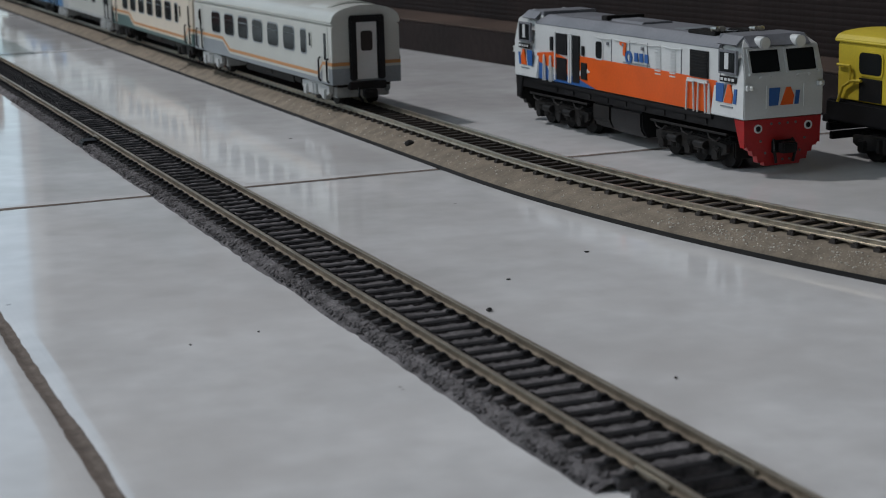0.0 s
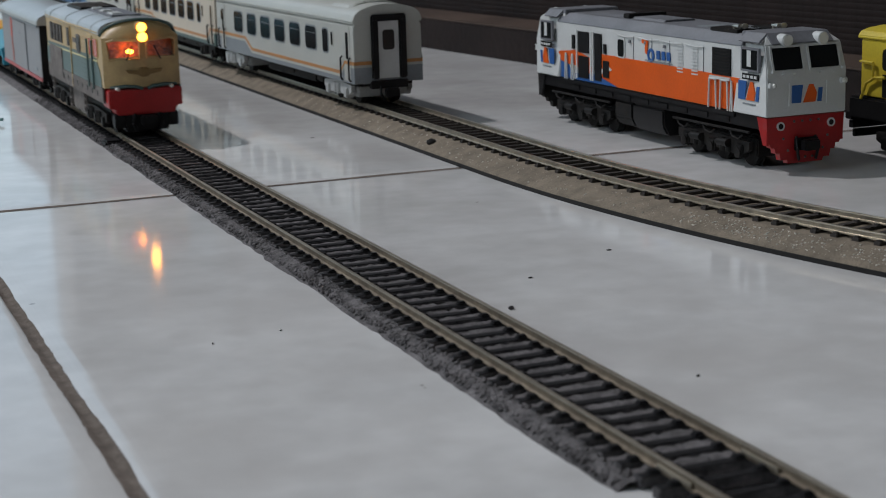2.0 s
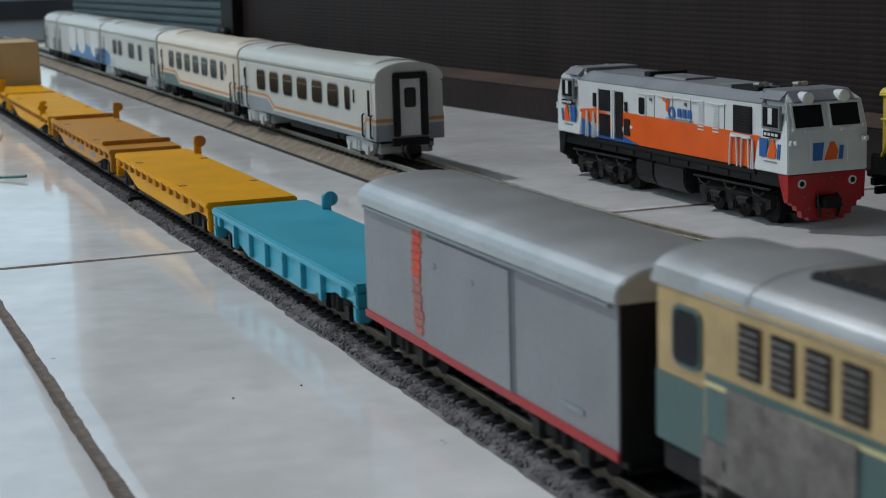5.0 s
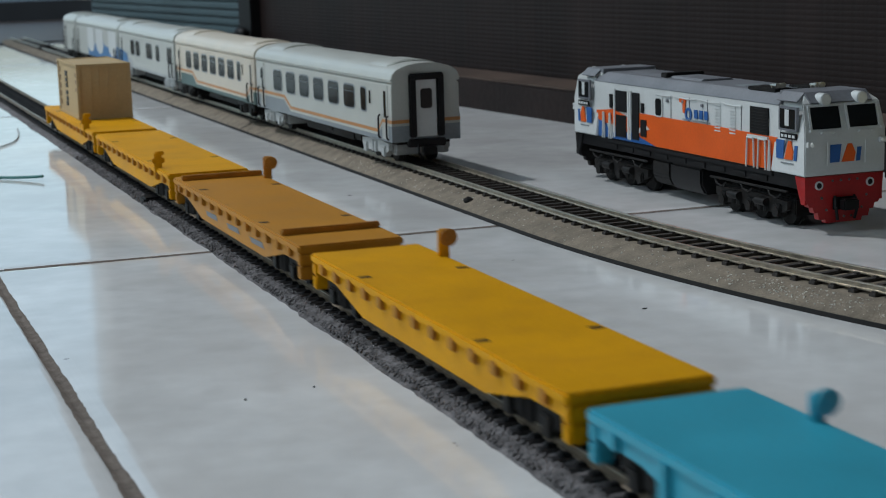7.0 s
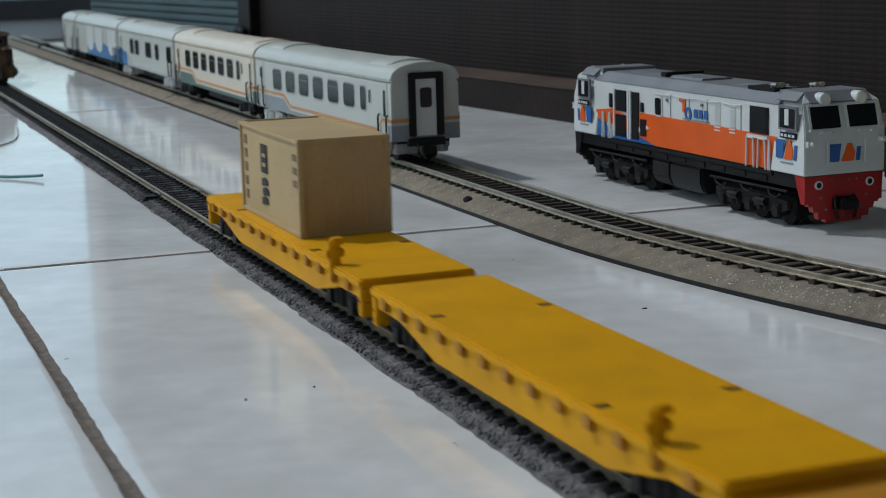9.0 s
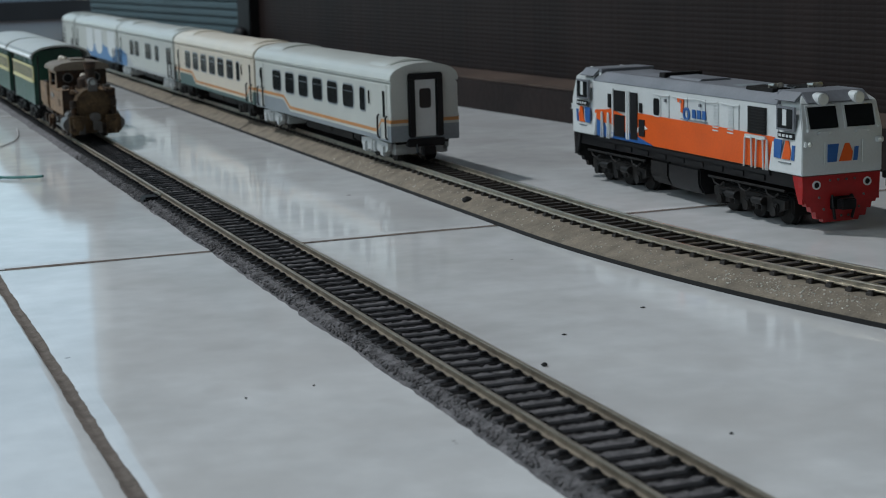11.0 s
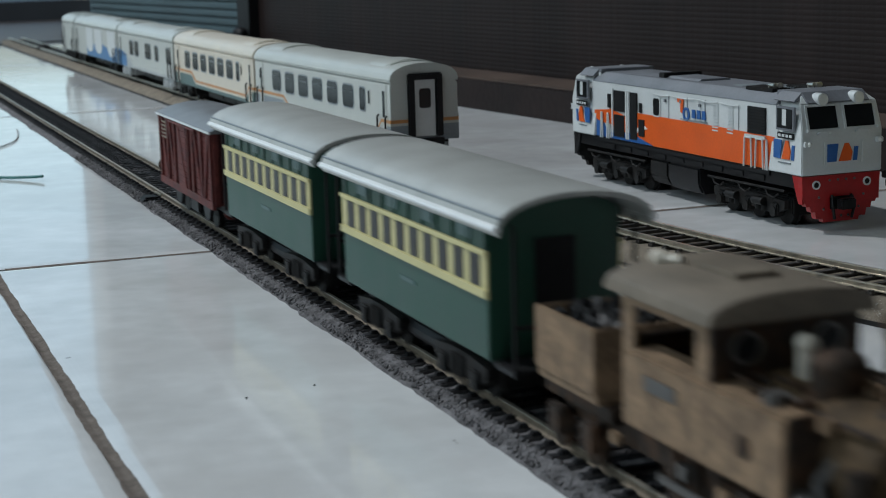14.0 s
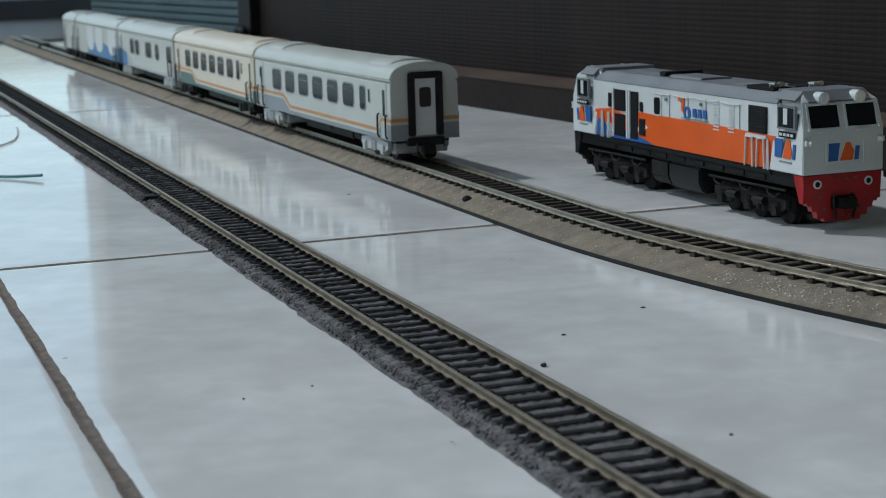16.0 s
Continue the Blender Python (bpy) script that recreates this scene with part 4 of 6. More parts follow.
def coach(m, label, variant, L=228.0):
    co = thing("coach", m, label, "model coach", "parked coaches")
    h = 16.5
    z0 = 18.4 - 8.0
    wt, top = 46.0 - 8.0, 54.0 - 8.0
    paint = M_CREAMW if variant == "cream" else M_COACH
    g = nb()
    prism(g, arch(h, z0, wt - 1.5, wt + 1.5, 6), 0, L, bev=0.3)
    body = part("body", g, paint, co)
    g = nb()
    prism(g, arch(h + 0.25, wt - 0.6, wt, top, 14), -0.6, L + 0.6, bev=0.35)
    roof = part("roof", g, paint, co, "smooth arched roof")
    for y in (14, 24, 34, L - 20, L - 30):
        g = nb()
        prism(g, arch(h * 0.72, wt + 4.4, wt + 5.0, top + 0.55, 12), y, y + 2.6)
        part("roof_rib", g, paint, roof)
    for s in (-1, 1):
        g = nb()
        pipe(g, [(s * (h + 0.2), 0, wt + 0.7), (s * (h + 0.2), L, wt + 0.7)], 0.35, 6)
        part("gutter", g, paint, roof)
    if L > 200 and variant != "plain":
        for y0, y1 in ((16, 40), (L - 42, L - 16)):
            g = nb()
            prism(g, arch(h * 0.8, wt + 3.0, wt + 3.6, top + 0.8, 12), y0, y1, bev=0.4)
            part("roof_unit", g, paint, roof, "low raised roof unit")
    lower = {"grey": M_GREY, "cream": M_GREEN, "blue": M_LIGHTBOGIE, "plain": M_COACH}[variant]
    stripe = {"grey": M_STRIPE, "cream": M_STRIPE, "blue": M_COACH, "plain": M_COACH}[variant]
    base = [(0, z0 + 7.4), (12, z0 + 7.4), (19, z0 + 2.2), (min(160, L - 68), z0 + 2.2), (min(172, L - 56), z0 + 7.6), (L, z0 + 7.6)]
    for s in (-1, 1):
        x = s * (h + 0.05)
        if variant != "plain":
            part("lower_band", side_panel(x, base + [(L, z0 + 0.1), (0, z0 + 0.1)]), lower, body)
            part("white_line", side_panel(x + s * 0.08, band(base, 1.2)), paint, body)
            up = [(a, b + 1.2) for a, b in base]
            part("stripe", side_panel(x + s * 0.1, band(up, 1.5)), stripe, body, "ochre waist stripe")
        if variant in ("grey", "cream"):
            for k in range(6):
                y = 52 + 24.8 * k
                window(body, s * (h - 0.1), y, y + 15.5, z0 + 12.2, z0 + 22.8, M_GREY)
                part("window_bar", side_panel(s * (h + 0.2), rect(y + 0.4, y + 15.1, z0 + 19.6, z0 + 20.1), 0.4), M_GREY, body)
            window(body, s * (h - 0.1), 35, 42, z0 + 12.2, z0 + 22.8, M_GREY)
            window(body, s * (h - 0.1), 214, 218, z0 + 17, z0 + 22, M_GREY)
            window(body, s * (h - 0.1), 28, 30, z0 + 16, z0 + 22, paint)
        elif variant == "blue":
            for y, w in ((9, 15), (54, 13), (84, 22), (134, 16), (157, 16)):
                window(body, s * (h - 0.1), y, y + w, z0 + 11, z0 + 22, M_GREY)
            part("blue_patch", side_panel(x + s * 0.1, wave(188, 227, z0 + 0.3, z0 + 12)), M_WAVEBLUE, body, "blue waves")
        elif variant == "plain":
            if L > 200:
                part("blue_patch", side_panel(x + s * 0.1, wave(1, 158, z0 + 0.3, z0 + 13)), M_WAVEBLUE, body, "blue waves")
                for c in (26, 92, 140):
                    lobe = [(c + 19 * math.cos(math.pi * k / 9), z0 + 12 - 8 * math.sin(math.pi * k / 9)) for k in range(10)]
                    part("white_lobe", side_panel(x + s * 0.2, lobe + [(c - 19, z0 + 26), (c + 19, z0 + 26)], 0.5), M_WHITE, body)
        # corner doors and grab rails
        for y in (8, L - 14):
            d = part("door", side_panel(x, rect(y - 3, y + 5, z0 + 1, z0 + 26), 0.4), paint, body, "folding end door")
            part("pane", side_panel(x + s * 0.15, rect(y - 1, y + 2, z0 + 11, z0 + 23), 0.4), M_GLASS, d)
            for e in (-4, 7):
                g = nb()
                pipe(g, [(x + s * 0.4, y + e, z0 + 1), (x + s * 1.3, y + e, z0 + 2), (x + s * 1.3, y + e, z0 + 11), (x + s * 0.4, y + e, z0 + 12)], 0.45, 6)
                part("grab_rail", g, M_BLACK, d)
    for y0, d in ((0.0, 1), (L, -1)):
        if variant != "plain":
            part("end_band", face_panel(y0 - d * 0.05, rect(-h, h, z0 + 0.1, z0 + 7.4)), lower, body)
            part("end_stripe", face_panel(y0 - d * 0.08, rect(-h, h, z0 + 8.6, z0 + 10.2)), stripe, body)
        g = nb()
        a, b = sorted((y0 - d * 2.4, y0 - d * 0.1))
        for x in (-6.8, 6.8):
            box(g, x - 1.6, x + 1.6, a, b, z0 + 2, z0 + 29, 0.5)
        box(g, -8.4, 8.4, a, b, z0 + 28, z0 + 31, 0.6)
        part("gangway", g, M_BLACK, body, "black rubber gangway frame")
        g = face_panel(y0 - d * 0.4, rect(-5.0, 5.0, z0 + 2.2, z0 + 28), 0.8)
        dr = part("end_door", g, M_WHITE, body, "pale end door")
        part("pane", face_panel(y0 - d * 0.9, soft_rect(-2.8, 2.8, z0 + 15, z0 + 24), 0.5), M_SHADE, dr)
        g = nb()
        box(g, -9, 9, *sorted((y0 - d * 1.5, y0 + d * 2)), z0 - 2.5, z0 + 1.2, 0.4)
        part("buffer_beam", g, M_BLACK, co)
        coupler(co, y0, z0 - 4, -d * 3.5)
        g = nb()
        pipe(g, [(-4.5, y0 - d * 1, z0 - 1), (-5, y0 - d * 2.4, z0 - 5), (-3, y0 - d * 2.0, z0 - 7.5)], 0.6, 6)
        part("hose", g, M_BLACK, co)
    g = nb()
    box(g, -10, 10, 74 if L > 200 else 30, L - 75 if L > 200 else 46, z0 - 6, z0, 0.6)
    if L > 200:
        box(g, -11, 11, 60, 70, z0 - 5, z0, 0.6)
        rod(g, (-8, 108, z0 - 3), (-8, 118, z0 - 3), 2.6, 10)
    box(g, -13, 13, 4, L - 4, z0 - 1.6, z0 + 0.1)
    part("underfloor_gear", g, M_DARKMETAL, co)
    bm = M_LIGHTBOGIE if variant in ("grey", "blue") else M_DARKMETAL
    for y in (28, L - 28) if L > 200 else (19, L - 19):
        bogie(co, y, 0.0, 2, 25 if L > 200 else 16, bm, 14.2, 5.0)
    return co


coach(pose(0.1151, 0.714, RAIL_B, 0, 0, 0.9), "white passenger coach with grey skirt and ochre stripe", "grey")
coach(pose(0.1120, 0.948, RAIL_B, 0, 0, -0.4), "cream passenger coach with green skirt and ochre stripe", "cream")
coach(pose(0.1140, 1.184, RAIL_B, 0, 0, -0.3), "white passenger coach with pale skirt and blue waves at one end", "blue")
coach(pose(0.1155, 1.420, RAIL_B), "white passenger coach with blue and white waves", "plain")
coach(pose(0.1155, 1.656, RAIL_B), "short plain white coach at the far end of the row", "plain", 76.0)


# the running trains are a little broader than the parked stock
WIDTH[0] = 1.045


# ---- first moving train ----
def diesel():
    lo = thing("locomotive", pose(0, 1.2, RAIL_A), "cream and grey-green model diesel locomotive with glowing headlight", "model locomotive")
    h, z0 = 15.6, 14.6
    wt, top = 43.6, 49.4
    g = nb()
    prism(g, arch(h, z0, wt, wt + 2, 6), 9, 146, bev=0.3)
    body = part("body", g, M_CREAM, lo, "cream upper body")
    g = nb()
    box(g, -12.8, 12.8, 146, 167, z0, wt - 1, 0.6)
    rear = part("rear_vestibule", g, M_CREAM, lo)
    window(rear, -12.9, 152, 160, 30, 39, M_GREEN)
    part("rear_skirt", side_panel(-12.9, rect(147, 166.5, 15, 27)), M_GREEN, rear, "grey-green lower end")
    g = nb()
    prism(g, arch(h + 0.3, wt - 0.4, wt, top, 14), 10, 148, bev=0.3)
    roof = part("roof", g, M_SILVER, lo, "silver-grey arched roof")
    g = nb()
    prism(g, arch(13.2, wt - 1.5, wt - 1, top - 1.2, 10), 148, 168)
    part("rear_roof", g, M_SILVER, roof)
    # nose: rounded front with a brow above
    n = 16

    def yy(a):
        return 4.5 * abs(a) ** 2.4
    def shell(g, a0, a1, lo, hi, back=10):
        k = 12
        front = [((a0 + (a1 - a0) * i / k) * h, yy(a0 + (a1 - a0) * i / k)) for i in range(k + 1)]
        return prism(g, front + [(a1 * h, back), (a0 * h, back)], lo, hi, "z")

    g = shell(nb(), -1, 1, z0 + 6.4, 33.0)
    nose = part("nose", g, M_CREAM, lo, "cream rounded nose")
    g = shell(nb(), -1, 1, 40.9, wt - 1.5)
    part("window_head", g, M_CREAM, nose)
    for a0, a1, back in ((-1, -0.875, 10), (-0.09, 0.09, 1.6), (0.875, 1, 10)):
        part("window_pillar", shell(nb(), a0, a1, 32.9, 41.0, back), M_CREAM, nose)
    for x, y, w, zt in ((-10.5, 6.6, 2.2, 36.6), (9.8, 6.8, 2.6, 36.4)):
        part("cab_seat", box(nb(), x - w, x + w, y - 1.2, y + 1.0, 32.9, zt, 0.5), M_BULKHEAD, nose)
    g = nb()
    box(g, -14.4, 14.4, 8.2, 8.9, 33, 41)
    part("cab_bulkhead", g, M_BULKHEAD, nose, "red-brown cab bulkhead")
    g = nb()
    grid = []
    for i in range(n + 1):
        a = -1 + 2 * i / n
        zt = wt - 1.4 + 6.6 * max(1 - abs(a) ** 2.2, 0) ** 0.6
        grid.append([g.verts.new(p) for p in ((a * h, yy(a), wt - 1.5), (a * h, yy(a) + 1.2, (wt - 1.5 + zt) / 2), (a * h * 0.98, yy(a) + 5.0, zt), (a * h, 14, zt), (a * h, 14, wt - 1.5))])
    for r0, r1 in zip(grid, grid[1:]):
        for k in range(5):
            g.faces.new((r0[k], r1[k], r1[(k + 1) % 5], r0[(k + 1) % 5]))
    g.faces.new(grid[0])
    g.faces.new(grid[-1][::-1])
    bmesh.ops.recalc_face_normals(g, faces=g.faces[:])
    part("brow", g, M_CREAM, nose)
    g = nb()
    pipe(g, [((-1 + 2 * i / n) * h * 1.0, yy(-1 + 2 * i / n) + 4.6, wt - 0.9 + 6.6 * max(1 - abs(-1 + 2 * i / n) ** 2.2, 0) ** 0.6) for i in range(n + 1)], 0.55, 6)
    part("brow_trim", g, M_GREEN, nose, "dark brow trim")
    # green lower sides and dividing line
    for s in (-1, 1):
        x = s * (h + 0.05)
        part("green_side", side_panel(x, [(9.2, 20.5), (9.2, 24), (12, 28), (20, 33.2), (26, 33.2), (145, 31.4), (145, 20.5)]), M_GREEN, body, "grey-green lower side")
        part("cream_line", side_panel(x + s * 0.1, band([(16, 31.2), (145, 29.4)], 0.8)), M_BANDCREAM, body)
        part("frame_side", side_panel(x + s * 0.12, [(6, 14.4), (146, 14.4), (146, 20.8), (6, 20.8)], 0.6), M_SKIRT, body, "dusty grey frame with holes")
        for k in range(11):
            g = nb()
            rod(g, (x + s * 0.2, 18 + k * 12, 17.8), (x + s * 0.55, 18 + k * 12, 17.8), 1.2, 10)
            part("frame_hole", g, M_BLACK, body)
        # cab door and windows
        d = part("cab_door", side_panel(x + s * 0.1, rect(25.5, 33.5, 21, 42), 0.4), M_CREAM, body, "cab door")
        part("door_base", side_panel(x + s * 0.22, rect(25.6, 33.4, 21.1, 31.8), 0.3), M_GREEN, d)
        part("pane", side_panel(x + s * 0.3, rect(27, 32, 33.5, 40.5), 0.3), M_CABGLOW, d)
        for e in (24.2, 34.8):
            g = nb()
            pipe(g, [(x + s * 0.8, e, 19), (x + s * 0.8, e, 40)], 0.45, 6)
            part("handrail", g, M_GREEN, d)
        window(body, x, 13.5, 21.5, 33.5, 41, M_CREAM, glass=M_CABGLOW)
        window(body, x, 55, 63, 32.5, 39.5, M_SKIRT, glass=M_SHADE)
        for k in range(10):
            part("louvre", side_panel(x + s * 0.15, rect(37, 50, 21.5 + 2.0 * k, 22.2 + 2.0 * k), 0.5), M_CREAM if k > 5 else M_GREEN, body)
        for y in (82, 102, 111, 120, 129):
            gr = part("grille", side_panel(x + s * 0.1, rect(y, y + 6, 33.2, 41.5), 0.5), M_BLACK, body, "dark louvred grille")
            for k in range(6):
                part("louvre", side_panel(x + s * 0.3, rect(y + 0.4, y + 5.6, 34 + 1.25 * k, 34.5 + 1.25 * k), 0.5), M_SKIRT, gr)
        part("equipment_door", side_panel(x + s * 0.25, rect(104, 138, 16.5, 30.5), 0.8), M_SKIRT, body, "large dusty grey grille")
        part("seam", side_panel(x + s * 0.25, rect(78, 79, 15, wt - 1), 0.8), M_CREAM, body)
        part("number_bar", side_panel(x + s * 0.12, rect(66, 73, 36, 38), 0.3), M_SKIRT, body)
        g = nb()
        pipe(g, [(s * (h - 0.2), 12, wt + 0.4), (s * (h + 0.4), 80, wt + 0.2), (s * (h - 0.2), 146, wt + 0.4)], 0.5, 6)
        part("gutter", g, M_CREAM, roof)
    # roof gear
    g = nb()
    prism(g, [(-9.5, 45.5), (-8, 49.9), (8, 49.9), (9.5, 45.5)], 92, 128, bev=0.3)
    grid = part("roof_grille", g, M_BLACK, roof, "black roof radiator grille")
    for k in range(12):
        part("grille_bar", box(nb(), -7.6, 7.6, 94 + 2.8 * k, 94.8 + 2.8 * k, 49.7, 50.2), M_SKIRT, grid)
    for y in (26, 58, 90, 133):
        g = prism(nb(), arch(h + 0.45, wt - 0.2, wt + 0.1, top + 0.15, 14), y, y + 0.9)
        part("roof_seam", g, M_SILVER, roof)
    for y, w in ((82, 5.5), (62, 9), (44, 12)):
        g = nb()
        box(g, -5.5, -0.5, y - w, y, 48.6, 50.6, 0.5)
        part("roof_box", g, M_WHITE, roof, "white roof vent")
    g = nb()
    prism(g, [(-6.5, 48.4), (-6.5, 49.9), (6, 49.9), (6, 48.4)], 28, 84, bev=0.2)
    part("roof_walk", g, M_ROOFGREY, roof)
    # front
    for s in (-1, 1):
        g = nb()
        pts = [(s * 1.4, 33.8), (s * 13.6, 33.0), (s * 14.0, 40.4), (s * 11.5, 41.2), (s * 1.4, 40.6)]
        prism(g, pts, 0.7, 1.1)
        for v in g.verts:
            v.co.y += 4.5 * (abs(v.co.x) / h) ** 2.4 - 0.9
        w = part("windscreen", g, M_CLEAR, nose, "clear windscreen of a lit cab")
        g = nb()
        k = len(pts)
        for a, b in zip(pts, pts[1:] + pts[:1]):
            pa = (a[0], 4.5 * (abs(a[0]) / h) ** 2.4 - 0.7, a[1])
            pb = (b[0], 4.5 * (abs(b[0]) / h) ** 2.4 - 0.7, b[1])
            rod(g, pa, pb, 0.45, 6)
        part("frame", g, M_CREAM, w)
        g = nb()
        pipe(g, [(s * 7, -0.6, 32.6), (s * 4.5, -0.9, 38.5)], 0.3, 6)
        part("wiper", g, M_BLACK, w)
        g = nb()
        pipe(g, [(s * 1.0, -0.7, 20.4), (s * 3.5, -0.8, 21.4), (s * 8, -0.4, 21.8), (s * 13.5, 2.4, 21.2)], 0.7, 6)
        part("moustache_line", g, M_GREEN, nose, "green curved trim")
        g = nb()
        ball(g, (s * 11, 0.6, 20.4), 1.2)
        part("marker_lamp", g, M_PALEGLASS, nose)
    hl = part("headlight", rod(rod(nb(), (0, -0.4, 46.2), (0, 5, 46.2), 2.4, 16), (0, -0.9, 42.2), (0, 4, 42.2), 2.4, 16), M_CREAM, nose, "twin headlight")
    g = nb()
    ball(g, (0, -0.6, 46.2), 2.0, (1, 0.6, 1))
    ball(g, (0, -1.1, 42.2), 2.0, (1, 0.6, 1))
    part("bulb", g, M_LAMP, hl, "glowing orange bulb")
    g = nb()
    ball(g, (-4.6, 3.6, 36.0), 1.1, (1.4, 0.8, 0.9))
    part("cab_lamp", g, M_CABLAMP, nose, "glowing cab lamp")
    g = nb()
    prism(g, [(-7.5, 28.6), (-6.5, 27.2), (-2.4, 26.4), (-1.2, 25.4), (1.2, 25.4), (2.4, 26.4), (6.5, 27.2), (7.5, 28.6), (2.4, 28.2), (1.2, 29.4), (-1.2, 29.4), (-2.4, 28.2)], -0.7, 0.2)
    part("emblem", g, M_GILT, nose, "winged emblem")
    # bumper
    g = nb()
    pr = [(-15, 20.4), (15, 20.4), (15, 12.6), (12.8, 12.6), (11.8, 9.6), (-11.8, 9.6), (-12.8, 12.6), (-15, 12.6)]
    prism(g, pr, -0.8, 12, bev=0.4)
    bump = part("bumper", g, M_RED, lo, "red bumper beam")
    g = nb()
    box(g, -9, 9, -0.5, 8, 2.6, 9.8, 0.6)
    for s in (-1, 1):
        pipe(g, [(s * 5, -1.0, 10), (s * 6, -2.0, 6), (s * 4.5, -1.8, 2.6)], 0.7, 6)
        box(g, s * 11 - 2, s * 11 + 2, 0, 6, 4, 10, 0.4)
    part("pilot_gear", g, M_BLACK, bump)
    coupler(bump, 0, 7.4, -4)
    g = nb()
    box(g, -12.5, 12.5, 10, 165, 9.5, 14.8, 0.4)
    part("underframe", g, M_DARKMETAL, lo)
    g = nb()
    box(g, -13.8, 13.8, 66, 94, 3.2, 14, 0.8)
    part("fuel_tank", g, M_SKIRT, lo, "dusty grey fuel tank")
    for y in (60, 97, 146):
        g = nb()
        for k in range(3):
            box(g, -14.6, -13.4, y - 2.4, y + 2.4, 4 + 3.4 * k, 4.7 + 3.4 * k)
        for e in (-2.4, 2.4):
            rod(g, (-14, y + e, 3.6), (-14, y + e, 14.6), 0.35, 6)
        part("step_ladder", g, M_SKIRT, lo)
    bogie(lo, 36, 0, 3, 17, M_DARKMETAL, 13.2, 5.0)
    bogie(lo, 124, 0, 3, 17, M_DARKMETAL, 13.2, 5.0)
    return lo


def silver_van():
    v = thing("baggage_van", pose(0, 1.3, RAIL_A), "silver-grey model baggage van with a red sill and orange stripe", "model wagon")
    L, h, z0, wt, top = 139.0, 15.2, 7.6, 37.2, 43.6
    g = nb()
    prism(g, arch(h, z0, wt, wt + 2, 6), 0, L, bev=0.3)
    body = part("body", g, M_VAN, v, "silver-grey plain side")
    g = nb()
    prism(g, arch(h + 1.3, wt - 0.6, wt + 0.3, top, 14), -1.2, L + 1.2, bev=0.35)
    roof = part("roof", g, M_SILVER, v, "smooth silver roof with overhanging edge")
    for s in (-1, 1):
        x = s * (h + 0.05)
        part("sill", side_panel(x + s * 0.1, rect(0, L, z0, z0 + 1.8), 0.5), M_RED, body, "red sill strip")
        rs = random.Random(17)
        for k in range(13):
            zz = z0 + 3 + 1.95 * k
            part("stripe_print", side_panel(x, [(97.5 + rs.uniform(0, 2.2), zz), (105 - rs.uniform(0, 1.6), zz), (105 - rs.uniform(0, 2), zz + 1.75), (97.5 + rs.uniform(0, 1.6), zz + 1.75)]),
                 M_FADED if k < 7 else M_ORANGERED, body, "worn orange-red print")
        for y in (46, 94, 62):
            part("door_seam", side_panel(x, rect(y - 0.35, y + 0.35, z0 + 1.6, wt - 1.2), 0.4), M_GREY, body)
        g = side_panel(x + s * 0.2, rect(47, 93, z0 + 2, wt - 2.4), 0.6)
        part("sliding_door", g, M_VAN, body)
        g = nb()
        pipe(g, [(x + s * 0.6, 2, wt - 1.2), (x + s * 0.6, L - 2, wt - 1.2)], 0.5, 6)
        part("door_rail", g, M_GREY, body)
        for y in (66, 88):
            part("label_bar", side_panel(x + s * 0.55, rect(y, y + 5, wt - 9, wt - 7.8), 0.2), M_GREY, body)
        part("label_bar", side_panel(x + s * 0.1, rect(14, 24, z0 + 5, z0 + 6.2), 0.2), M_GREY, body)
    for y0, d in ((0, -1), (L, 1)):
        part("end_panel", face_panel(y0 + d * 0.1, [(-h + 0.2, z0), (h - 0.2, z0), (h - 0.2, wt), (-h + 0.2, wt)], 0.4), M_BLACK, body, "dark end wall")
        coupler(v, y0, 7, d * 4)
    g = nb()
    box(g, -12, 12, 3, L - 3, 4.6, 7.8, 0.3)
    part("underframe", g, M_BLACK, v)
    bogie(v, 26, 0, 2, 22, M_DARKMETAL, 13.0, 4.6)
    bogie(v, L - 26, 0, 2, 22, M_DARKMETAL, 13.0, 4.6)
    return v


